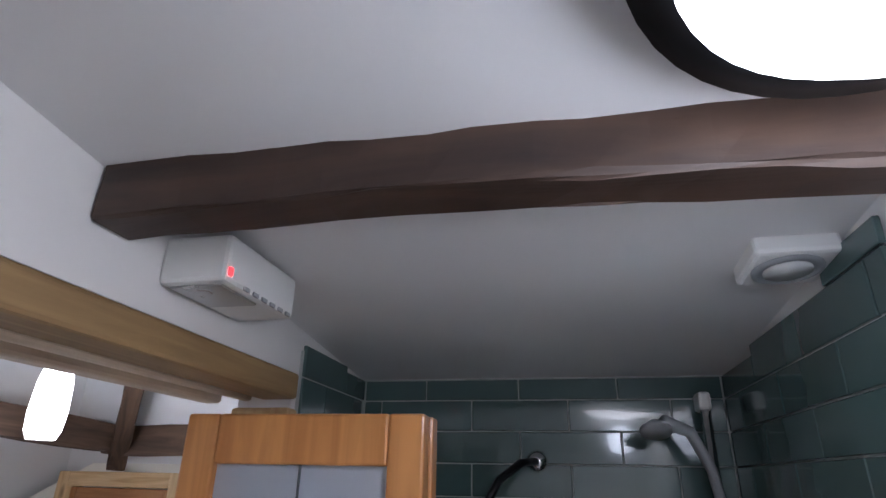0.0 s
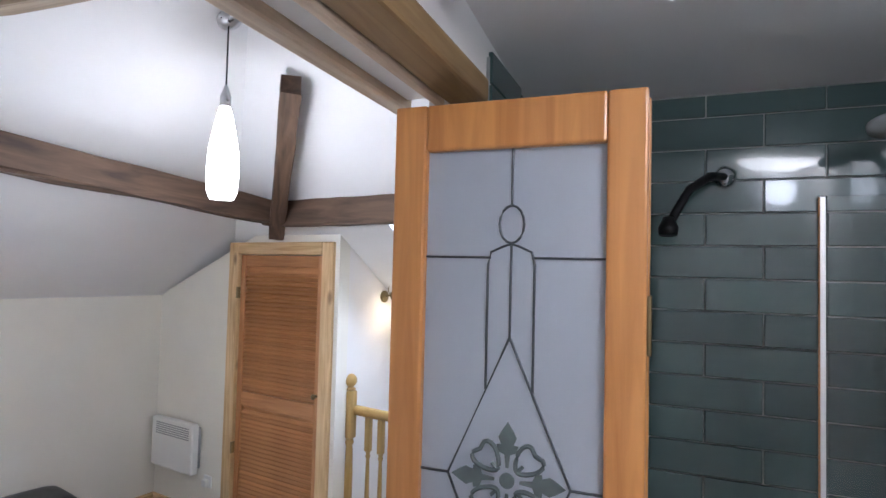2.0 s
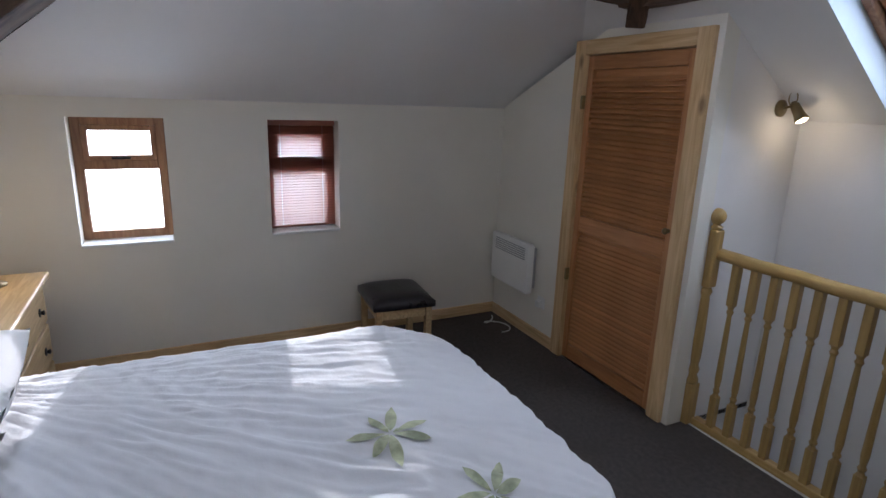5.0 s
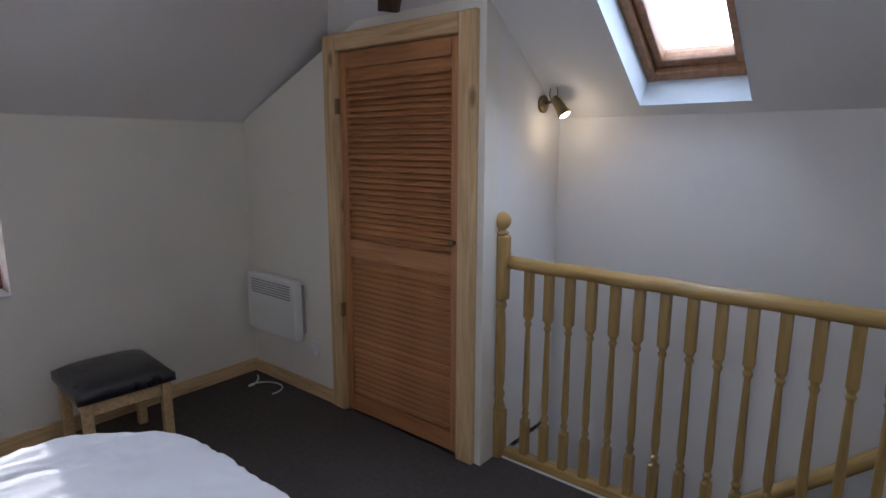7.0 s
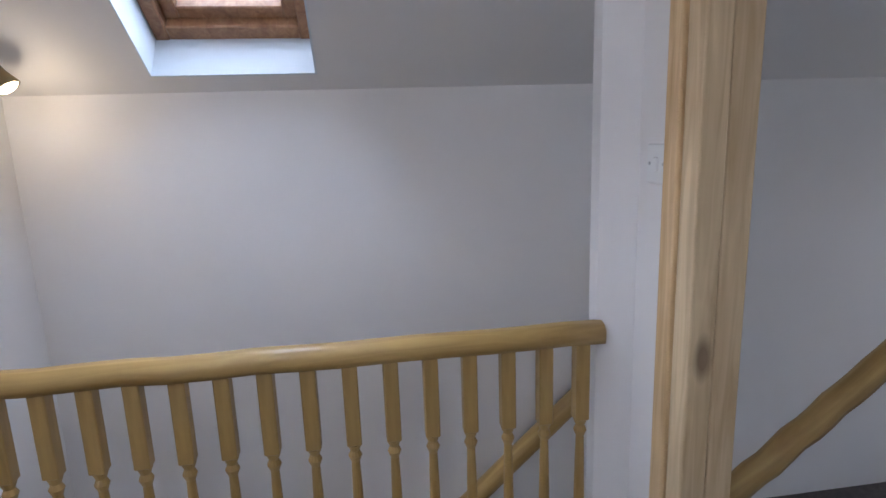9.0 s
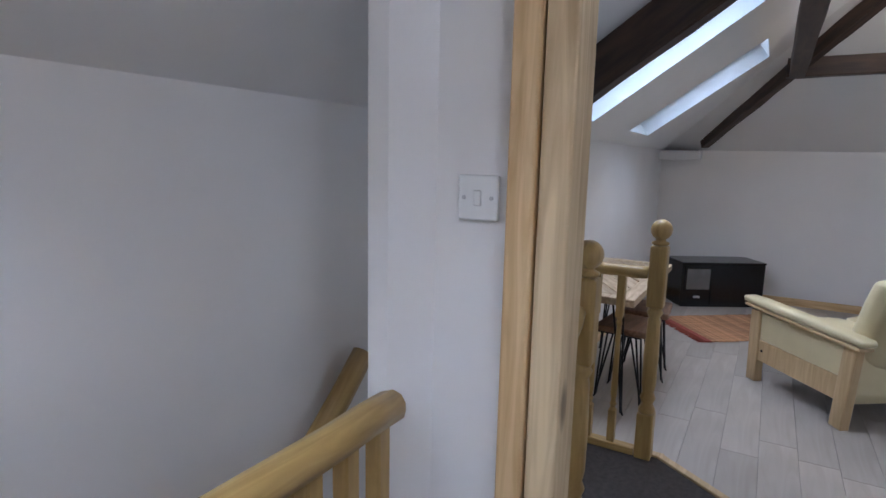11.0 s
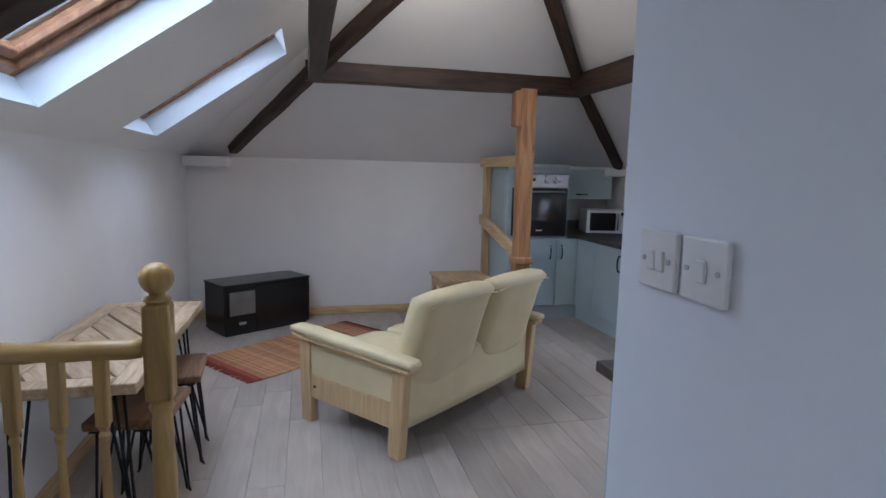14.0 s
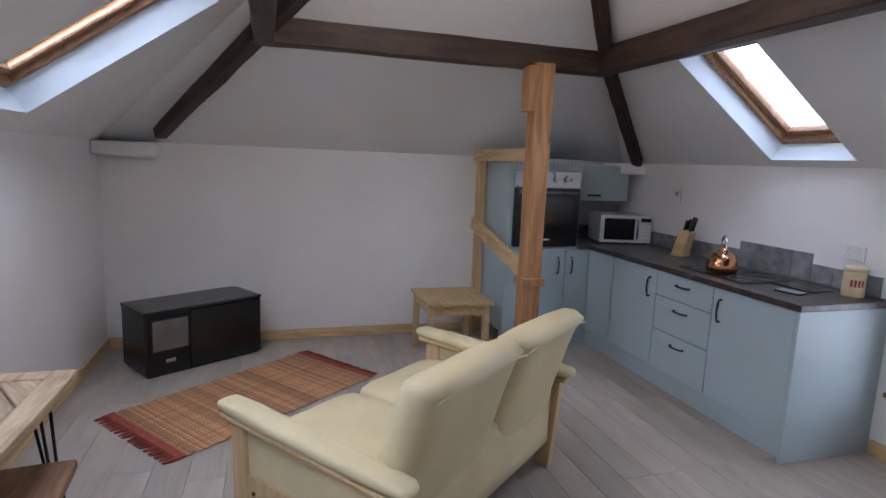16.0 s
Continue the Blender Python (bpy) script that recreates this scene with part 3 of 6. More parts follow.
def small_window(name, w, label, blind):
    y0, y1, z0, z1 = w
    o = thing(name, (XW, 0, 0), label, "window")
    o["kind"] = "structure"
    xa, xb = -0.20, -0.13
    part("sill", box_bm(-0.335, 0.018, y0 + 0.002, y1 - 0.002, z0 + 0.0, z0 + 0.018, 0.004, 1), WHITEPL, o, "white painted sill")
    z0 += 0.018
    t = 0.05
    for n, b in (("frame_side", (xa, xb, y0, y0 + t, z0, z1)), ("frame_side", (xa, xb, y1 - t, y1, z0, z1)), ("frame_top", (xa, xb, y0 + t, y1 - t, z1 - t, z1)),
                 ("frame_bottom", (xa, xb, y0 + t, y1 - t, z0, z0 + t)), ("transom", (xa, xb, y0 + t, y1 - t, 1.22, 1.275)),
                 ("sash_side", (xa + 0.02, xb + 0.012, y0 + t, y0 + t + 0.032, 1.275, z1 - t)), ("sash_side", (xa + 0.02, xb + 0.012, y1 - t - 0.032, y1 - t, 1.275, z1 - t)),
                 ("sash_top", (xa + 0.02, xb + 0.012, y0 + t + 0.032, y1 - t - 0.032, z1 - t - 0.03, z1 - t)), ("sash_bottom", (xa + 0.02, xb + 0.012, y0 + t + 0.032, y1 - t - 0.032, 1.275, 1.305))):
        part(n, box_bm(*b, 0.004, 1), SASH, o)
    for b in ((y0 + t, y1 - t, z0 + t, 1.22), (y0 + t + 0.03, y1 - t - 0.03, 1.30, z1 - t - 0.028)):
        p = part("pane", box_bm(-0.172, -0.166, *b), GLASS, o)
        p.visible_shadow = False
    part("catch", box_bm(xb + 0.012, xb + 0.03, (y0 + y1) / 2 - 0.05, (y0 + y1) / 2 + 0.05, 1.283, 1.297, 0.003, 1), BLACKMETAL, o, "black window catch")
    if blind:
        part("headrail", box_bm(-0.11, -0.07, y0 + 0.008, y1 - 0.008, z1 - 0.035, z1 - 0.002, 0.003, 1), BLIND, o)
        me = None
        k = 0
        z = z1 - 0.05
        while z > z0 + 0.03:
            if me is None:
                s = part("blind_slat", box_bm(-0.026, 0.026, y0 + 0.012, y1 - 0.012, -0.0007, 0.0007), BLIND, o)
                me = s.data
            else:
                s = new("blind_slat", me)
                s.parent = o
            s.location = (-0.09, 0, z)
            s.rotation_euler = (0, radians(16), 0)
            z -= 0.0185
            k += 1
        part("bottom_bar", box_bm(-0.105, -0.075, y0 + 0.012, y1 - 0.012, z0 + 0.012, z0 + 0.026, 0.003, 1), BLIND, o)
        for yy in (y0 + 0.09, y1 - 0.09):
            part("blind_cord", box_bm(-0.0915, -0.0885, yy - 0.001, yy + 0.001, z0 + 0.02, z1 - 0.03), WHITEPL, o)


small_window("window_1", W1, "small brown timber window in a deep white reveal", False)
small_window("window_2", W2, "small brown window with a red-brown slatted blind", True)
o = thing("window_kitchen", (0, YS, 0), "brown framed low window with a wooden sill", "window")
o["kind"] = "structure"
for n, b in (("frame_side", (KW - 0.8, KW - 0.75, -0.2, -0.12, 0.40, 1.2)), ("frame_side", (KW - 0.05, KW, -0.2, -0.12, 0.40, 1.2)), ("frame_top", (KW - 0.75, KW - 0.05, -0.2, -0.12, 1.15, 1.2)), ("frame_bottom", (KW - 0.75, KW - 0.05, -0.2, -0.12, 0.40, 0.45))):
    part(n, box_bm(*b, 0.004, 1), SASH, o)
part("sill", box_bm(KW - 0.797, KW - 0.003, -0.335, 0.0, 0.378, 0.4, 0.003, 1), SASH, o, "dark wooden sill")
part("sill_nosing", box_bm(KW - 0.9, KW + 0.1, 0.002, 0.06, 0.372, 0.402, 0.008, 2), SASH, o, "rounded wooden sill nosing")
pp = part("pane", box_bm(KW - 0.75, KW - 0.05, -0.166, -0.160, 0.45, 1.15), GLASS, o)
pp.visible_shadow = False
area("kitchen_window_daylight", (KW - 0.4, YS - 0.25, 0.8), (KW - 0.4, 2, 0.6), 0.7, 0.7, 3.2, (0.85, 0.93, 1.0))

# ground outside
structure("ground", box_bm(-300, 300, -300, 300, -3.1, -3.0), material("grass_ground", (0.09, 0.12, 0.05), 1.0, vary=0.3, scale=0.5), "grass around the house")


# ---- roof timbers ----
def beam(name, p, q, w, h, mat, label, seed, bend=0.0, rough=0.008):
    """A beam whose mesh runs along its local x axis."""
    p, q = Vector(p), Vector(q)
    b = timber_bm((0, 0, 0), ((q - p).length, 0, 0), w, h, rough, 16, seed, None, bend)
    o = link_bm(name, b, mat)
    d = (q - p).normalized()
    side = Vector((0, 0, 1)).cross(d).normalized()
    o.matrix_world = Matrix.Translation(p) @ Matrix((d, side, d.cross(side))).transposed().to_4x4()
    return tagged(o, label, "beam", "roof timbers")


zp = 2.31
beam("purlin", (-0.30, 2.62, zp), (4.40, 2.62, zp), 0.12, 0.17, BEAM, "dark stained purlin under the roof slope", 1)
beam("purlin", (4.34, 2.70, zp), (4.34, 0.28, zp), 0.12, 0.16, BEAM, "dark stained purlin across the hip end", 2)
beam("purlin", (4.40, 0.34, zp + 0.01), (0.86, 0.34, zp + 0.01), 0.12, 0.17, BEAM, "dark stained purlin under the roof slope", 3)
for foot, knee, seed in (((5.42, 3.40, 1.72), (4.34, 2.64, 2.31), 4), ((5.20, -0.66, 1.66), (4.34, 0.28, 2.33), 5)):
    foot, knee = Vector(foot), Vector(knee)
    tip = Vector((RE, YR, ZR - 0.10))
    beam("hip_rafter", foot, knee, 0.085, 0.12, BEAM, "dark stained hip rafter in the living room", seed)
    beam("hip_rafter", knee, tip, 0.085, 0.12, BEAM, "dark stained hip rafter in the living room", seed + 20)
# truss rafters in the living room
xr = 1.02
beam("truss_rafter", north(xr, 0.10) + Vector((0, 0, -0.09)), north(xr, 2.2) + Vector((0, 0, -0.09)), 0.11, 0.20, BEAM, "dark stained truss rafter", 6)
beam("truss_rafter", south(xr, 0.75) + Vector((0, 0, -0.09)), south(xr, 2.2) + Vector((0, 0, -0.09)), 0.11, 0.20, BEAM, "dark stained truss rafter", 7)
beam("roof_ridge_beam", (RW - 0.1, YR, ZR - 0.10), (RE + 0.1, YR, ZR - 0.10), 0.10, 0.16, BEAM, "dark stained ridge beam", 8)

# bedroom timbers
beam("purlin", (-2.52, 2.97, 2.23), (-0.60, 2.93, 2.215), 0.12, 0.16, OLDBEAM, "old dark oak purlin above the cupboard", 11, rough=0.014)
beam("purlin", (-2.46, 3.03, 2.23), (-2.30, -0.1, 2.42), 0.12, 0.15, OLDBEAM, "old dark oak purlin along the window side", 12, rough=0.014)
beam("hip_rafter", (-2.52, 3.03, 2.115), (-1.55, 2.20, 2.70), 0.09, 0.11, OLDBEAM, "old oak hip rafter in the bedroom", 13, rough=0.012)
beam("hip_rafter", (-3.74, -0.24, 1.655), (-2.35, 1.27, 2.60), 0.10, 0.12, OLDBEAM, "old oak hip rafter in the bedroom", 14, rough=0.014)
beam("tie_beam", (-1.15, 0.20, 2.06), (-1.15, 1.75, 3.02), 0.15, 0.18, PALEBEAM, "pale weathered sloping brace", 15, rough=0.014)


# ---- turned stair parts ----
NEWEL = [(0.045, 0.0), (0.045, 0.02), (0.03, 0.05), (0.042, 0.08), (0.03, 0.11), (0.038, 0.15), (0.04, 0.3), (0.034, 0.48), (0.03, 0.5), (0.043, 0.525), (0.03, 0.55)]
BALL = [(0.028, 0.0), (0.045, 0.008), (0.045, 0.018), (0.026, 0.026), (0.026, 0.034)] + [(0.056 * math.sin(a), 0.085 - 0.056 * math.cos(a)) for a in [0.5 + i * 0.29 for i in range(10)]]


def newel(name, x, y, z0, top, label, rz=0.0, k0=0.9):
    """A square newel with a turned middle and a ball on top."""
    o = thing(name, (x, y, z0), label, "newel post", "newel posts", rz)
    h = top - z0 - 0.14 * k0
    s = 0.045 * k0
    part("base_block", box_bm(-s, s, -s, s, 0, h * 0.22, 0.008, 2), RAILWOOD, o)
    k = (h * 0.50) / 0.55
    part("turned_shaft", lathe_bm([(r * k0, h * 0.22 + z * k) for r, z in NEWEL], 24), RAILWOOD, o, "turned shaft", True)
    part("top_block", box_bm(-s, s, -s, s, h * 0.72, h, 0.012, 3), RAILWOOD, o)
    part("ball_cap", lathe_bm([(r * k0, h + z * k0) for r, z in BALL], 24), RAILWOOD, o, "round ball finial", True)
    return o


def baluster_mesh(h):
    s = 0.019
    b = box_bm(-s, s, -s, s, 0, h * 0.20, 0.003, 1)
    lathe_bm([(0.019, h * 0.2), (0.012, h * 0.215), (0.018, h * 0.235), (0.012, h * 0.25), (0.017, h * 0.30), (0.013, h * 0.62), (0.011, h * 0.70), (0.018, h * 0.72), (0.012, h * 0.735), (0.019, h * 0.755)], 12, b)
    box_bm(-s, s, -s, s, h * 0.755, h, 0.003, 1, b)
    return b


def rail_bm(length):
    b = bmesh.new()
    prof = [(-0.03, -0.022), (0.03, -0.022), (0.034, -0.005), (0.033, 0.012), (0.022, 0.028), (0.0, 0.034), (-0.022, 0.028), (-0.033, 0.012), (-0.034, -0.005)]
    rings = []
    for i in range(17):
        x = length * i / 16
        w = 0.0025 * math.sin(i * 2.1)
        rings.append([b.verts.new((x, y + w, z + 0.002 * math.cos(i * 1.7))) for y, z in prof])
    for a, c in zip(rings, rings[1:]):
        for i in range(9):
            b.faces.new((a[i], c[i], c[(i + 1) % 9], a[(i + 1) % 9]))
    b.faces.new(rings[0][::-1])
    b.faces.new(rings[-1])
    bmesh.ops.recalc_face_normals(b, faces=b.faces)
    return b


def balustrade(name, p, q, z, count, label):
    p, q = Vector((*p, 0)), Vector((*q, 0))
    d = q - p
    o = thing(name, (p.x, p.y, 0.0), label, "balustrade", "", math.degrees(math.atan2(d.y, d.x)))
    L = d.length
    r = part("handrail", rail_bm(L), RAILWOODX, o, "rounded pine handrail", True)
    r.location = (0, 0, z)
    part("base_rail", box_bm(0, L, -0.028, 0.028, 0.0, 0.04, 0.006, 2), RAILWOODX, o)
    me = None
    for i in range(count):
        x = L * (i + 1) / (count + 0.55)
        if me is None:
            c = part("baluster", baluster_mesh(z - 0.055), RAILWOOD, o)
            me = c.data
        else:
            c = new("baluster", me)
            c.parent = o
        c.location = (x, 0, 0.036)
        c.rotation_euler = (0, 0, 0.03 * math.sin(i * 5))
    return o


newel("newel_post", -2.095, 3.32, 0.0, 1.205, "yellow pine newel with ball finial by the cupboard", 0.0, 0.76)
balustrade("balustrade", (-2.062, 3.35), (-0.49, 3.36), 0.965, 15, "yellow pine landing balustrade with turned balusters")
newel("newel_post", 0.445, 3.22, 0.0, 1.225, "yellow pine newel with ball finial at the stair head")
newel("newel_post", 1.42, 3.145, 0.0, 1.22, "tall yellow pine newel with ball finial on the landing")
newel("newel_post", 1.43, 3.79, 0.0, 1.22, "yellow pine newel with ball finial against the wall")
balustrade("balustrade", (1.42, 3.19), (1.43, 3.745), 0.95, 4, "short yellow pine guard rail with turned balusters")
o = tagged(link_bm("handrail_stair", rail_bm(2.6), RAILWOODX, None, "", True), "sloping pine handrail fixed along the stair wall", "handrail")
ang = math.atan2(-0.91, -1)
o.matrix_world = Matrix.Translation((-0.05, 3.79, 0.86)) @ Matrix.Rotation(math.pi, 4, "Z") @ Matrix.Rotation(math.atan(0.91), 4, "Y")
o = tagged(link_bm("handrail_stair", rail_bm(0.75), RAILWOODX, None, "", True), "sloping pine handrail running down from the newel", "handrail")
o.matrix_world = Matrix.Translation((0.405, 3.24, 0.985)) @ Matrix.Rotation(math.pi, 4, "Z") @ Matrix.Rotation(math.atan(0.80), 4, "Y")

# ---- timber framing at the doorway ----
def post(name, b, mat, label, seed=0):
    x0, x1, y0, y1, z0, z1 = b
    t = timber_bm((0, 0, 0), (z1 - z0, 0, 0), y1 - y0, x1 - x0, 0.003, 12, seed)
    bmesh.ops.transform(t, verts=t.verts, matrix=Matrix.Translation(((x0 + x1) / 2, (y0 + y1) / 2, z0)) @ Matrix.Rotation(-math.pi / 2, 4, "Y"))
    return tagged(link_bm(name, t, mat), label, "post", "", "structure")


structure("trim_corner_post_outer", box_bm(-0.60, -0.50, 2.285, 2.317, 0, 2.3, 0.005, 2), RAWPINE, "bare pine corner post with knots")
structure("trim_corner_post_inner", box_bm(-0.588, -0.525, 2.320, 2.345, 0, 2.3, 0.005, 2), PINE, "bare pine door lining beside the corner post")
structure("trim_mid_rail", box_bm(-0.60, -0.572, 1.78, 2.283, 1.338, 1.413, 0.004, 2), RAWPINEY, "horizontal pine rail let into the white partition").matrix_world = CORNER
structure("trim_jamb_left", box_bm(-0.462, -0.405, 3.01, 3.07, 0, 2.06, 0.005, 2), RAWPINE, "bare pine door lining with nail holes")
structure("trim_jamb_left_inner", box_bm(-0.403, -0.34, 3.015, 3.075, 0, 2.06, 0.004, 2), RAWPINE, "bare pine door lining")
structure("trim_jamb_left_cover", box_bm(-0.468, -0.431, 3.075, 3.13, 0, 2.06, 0.006, 2), PINE, "yellow pine architrave on the pillar")
structure("trim_door_head", box_bm(-0.462, -0.36, 2.36, 3.01, 2.0, 2.06, 0.004, 2), RAWPINEY, "bare pine door head")


def switch(name, place, rz, gangs, label, size=0.088):
    """A wall plate facing local -y."""
    o = thing(name, place, label, "switch", "wall switches", rz)
    s = size / 2
    part("plate", box_bm(-s, s, -0.010, 0.0, -s, s, 0.004, 3), WHITEPL, o)
    for i in range(gangs):
        cx = (i - (gangs - 1) / 2) * 0.022
        part("rocker", box_bm(cx - 0.009, cx + 0.009, -0.0145, -0.009, -0.016, 0.016, 0.003, 2, None, Matrix.Rotation(0.08, 4, "X")), WHITEPL, o)
    for sx in (-1, 1):
        part("screw", lathe_bm([(0.004, 0), (0.004, 0.002)], 10, None, Matrix.Translation((sx * s * 0.68, -0.010, 0)) @ Matrix.Rotation(math.pi / 2, 4, "X")), STEEL, o, "steel screw head")
    return o


switch("light_switch", (-0.432, 3.20, 1.41), -90, 1, "white light switch on the plaster pillar")
switch("light_switch", (0.305, 2.182, 1.385), 180, 2, "white double light switch on the pale partition")
switch("light_switch", (0.205, 2.182, 1.385), 180, 1, "white fan isolator switch on the pale partition")
o = thing("thermostat", (-0.10, 2.182, 1.60), "white wall thermostat with a grey screen", "thermostat", "", 180)
part("housing", box_bm(-0.042, 0.042, -0.020, 0, -0.044, 0.044, 0.006, 3), WHITEPL, o)
part("screen", box_bm(-0.031, 0.031, -0.023, -0.018, -0.020, 0.034, 0.002, 1), STEEL, o, "grey glossy screen")
for i in range(3):
    part("button", box_bm(-0.03 + i * 0.022, -0.014 + i * 0.022, -0.022, -0.018, -0.036, -0.027, 0.001, 1), GREYPL, o)

# ---- louvred cupboard door ----
fx0, fx1 = -3.13, -2.135
structure("trim_cupboard_left", box_bm(fx0, fx0 + 0.095, YC - 0.026, YC + 0.09, 0, 2.06, 0.006, 2), PINE, "pine door casing")
structure("trim_cupboard_right", box_bm(fx1 - 0.095, fx1, YC - 0.026, YC + 0.09, 0, 2.06, 0.006, 2), PINE, "pine door casing")
structure("trim_cupboard_head", box_bm(fx0 + 0.0955, fx1 - 0.0955, YC - 0.026, YC + 0.09, 1.975, 2.06, 0.006, 2), PINEX, "pine door casing")
o = tagged(thing("door_cupboard", (0, YC, 0), "orange pine louvred cupboard door, closed", "door"), kind="structure")
dx0, dx1 = fx0 + 0.10, fx1 - 0.10
part("stile", box_bm(dx0, dx0 + 0.05, 0.0, 0.03, 0.012, 1.97, 0.004, 1), DOORV, o)
part("stile", box_bm(dx1 - 0.05, dx1, 0.0, 0.03, 0.012, 1.97, 0.004, 1), DOORV, o)
for z0, z1 in ((0.012, 0.11), (0.90, 1.0), (1.89, 1.97)):
    part("rail", box_bm(dx0 + 0.05, dx1 - 0.05, 0.002, 0.028, z0, z1, 0.003, 1), DOORWOOD, o)
me = None
for lo_, hi_ in ((0.125, 0.89), (1.012, 1.88)):
    n = int((hi_ - lo_) / 0.030)
    for i in range(n):
        if me is None:
            s = part("louvre_slat", box_bm(dx0 + 0.05, dx1 - 0.05, -0.017, 0.017, -0.0035, 0.0035, 0.002, 1), DOORWOOD, o)
            me = s.data
        else:
            s = new("louvre_slat", me)
            s.parent = o
        s.location = (0, 0.014, lo_ + 0.012 + i * 0.030)
        s.rotation_euler = (radians(42), 0, 0)
part("back_board", box_bm(dx0 + 0.04, dx1 - 0.04, 0.031, 0.036, 0.02, 1.96), DOORWOOD, o)
part("knob", lathe_bm([(0.012, 0), (0.008, 0.006), (0.008, 0.014), (0.017, 0.022), (0.017, 0.03), (0.008, 0.036)], 16, None, Matrix.Translation((dx1 - 0.03, 0, 1.06)) @ Matrix.Rotation(math.pi / 2, 4, "X")), BRASS, o, "small brass knob", True)
for z in (0.6, 1.7):
    part("hinge", box_bm(dx0 - 0.012, dx0 + 0.004, -0.028, 0.0, z - 0.04, z + 0.04, 0.002, 1), BRASS, o, "brass hinge")

# ---- panel heater and socket ----
o = thing("panel_heater", (-3.63, YC, 0.527), "white electric panel heater on the bedroom wall", "heater")
part("back_plate", box_bm(-0.23, 0.23, -0.03, 0.0, -0.15, 0.15, 0.004, 1), GREYPL, o)
part("casing", box_bm(-0.25, 0.25, -0.09, -0.031, -0.185, 0.185, 0.014, 3), WHITEPL, o)
for i in range(6):
    part("vent_slot", box_bm(-0.19, 0.21, -0.0925, -0.089, 0.145 - i * 0.016, 0.153 - i * 0.016), GREYPL, o)
part("control", box_bm(-0.252, -0.235, -0.07, -0.05, 0.05, 0.1, 0.003, 1), GREYPL, o)
o = thing("socket", (-3.30, YC, 0.30), "white wall socket with a plug beside the heater", "socket")
part("plate", box_bm(-0.043, 0.043, -0.009, 0, -0.043, 0.043, 0.004, 2), WHITEPL, o)
part("plug", box_bm(-0.025, 0.025, -0.042, -0.009, -0.03, 0.02, 0.006, 2), WHITEPL, o)
cab = [Vector((-3.85 + 0.30 * t + 0.05 * math.sin(9 * t), 3.05 + 0.07 * math.cos(8 * t + 0.5), 0.006)) for t in [i / 24 for i in range(25)]]
tagged(link_bm("cable", tube_bm(cab, 0.005, 8), WHITEPL, None, "", True), "white cable lying loose on the carpet", "cable")

# ---- stool with black cushion ----
o = thing("footstool", (-3.60, 2.17, 0), "pale oak stool with a black leather seat", "stool", "", -4)
for sx in (-1, 1):
    for sy in (-1, 1):
        part("leg", box_bm(sx * 0.19 - 0.022, sx * 0.19 + 0.022, sy * 0.17 - 0.022, sy * 0.17 + 0.022, 0, 0.36, 0.005, 2), OAK, o)
for sy in (-1, 1):
    part("apron", box_bm(-0.168, 0.168, sy * 0.17 - 0.011, sy * 0.17 + 0.011, 0.29, 0.36, 0.003, 1), OAK, o)
for sx in (-1, 1):
    part("apron", box_bm(sx * 0.19 - 0.011, sx * 0.19 + 0.011, -0.148, 0.148, 0.29, 0.36, 0.003, 1), OAK, o)
b = bmesh.new()
bmesh.ops.create_grid(b, x_segments=16, y_segments=16, size=1)
for v in b.verts:
    x, y = v.co.x, v.co.y
    v.co = (x * 0.225, y * 0.21, 0.40 + 0.05 * ((1 - x ** 4) * (1 - y ** 4)) ** 0.6)
ext = bmesh.ops.extrude_face_region(b, geom=b.faces[:])
for v in [g for g in ext["geom"] if isinstance(g, bmesh.types.BMVert)]:
    v.co.z = 0.361
bmesh.ops.recalc_face_normals(b, faces=b.faces)
part("seat_cushion", b, BLACKLEATHER, o, "black padded leather cushion", True)

# ---- bed ----
BX0, BX1, BY0, BY1 = -2.50, -0.88, -0.42, 1.88


def bed_z(x, y):
    u = (2 * x - BX0 - BX1) / (BX1 - BX0)
    v = (y - BY0) / (BY1 - BY0)
    e = max(abs(u) ** 7, max(0, v) ** 9)
    base = 0.735 - 0.035 * u * u
    q = Vector((x * 3.2, y * 3.2, 0))
    fold = 0.012 * noise.noise(q * 1.0) + 0.007 * abs(noise.noise(Vector((x * 3 + y * 2.2, y * 11 - x * 6, 2.0)))) + 0.005 * noise.noise(Vector((x * 17, y * 9, 5)))
    wx = 0.35 * noise.noise(Vector((x * 1.6, y * 1.6, 1.0)))
    wy = 0.35 * noise.noise(Vector((x * 1.6, y * 1.6, 8.0)))
    amp = 0.3 + 0.7 * max(0, noise.noise(Vector((x * 1.3 + 4, y * 1.3, 3))) + 0.35)
    ridge = 0.012 * amp * max(0, math.sin((y + wy) * 34 + (x + wx) * 11)) ** 3 + 0.008 * amp * max(0, math.sin((x + wx) * 30 - (y + wy) * 15 + 2)) ** 4
    dx, dy = x + 2.3, y - 0.1
    ang, rad = math.atan2(dy, dx), math.hypot(dx, dy)
    w1 = 1 - 2 * abs(noise.noise(Vector((ang * 17, rad * 2.2, 4.0))))
    w2 = 1 - 2 * abs(noise.noise(Vector((ang * 38, rad * 4.5, 9.0))))
    fade = 0.35 + 0.65 * max(0.0, min(1.0, 0.5 + 1.4 * noise.noise(Vector((x * 1.7, y * 1.7, 2.0)))))
    return base + 0.035 - 0.10 * e + fold * 0.8 + ridge * 0.35 + fade * (0.012 * w1 + 0.008 * w2)


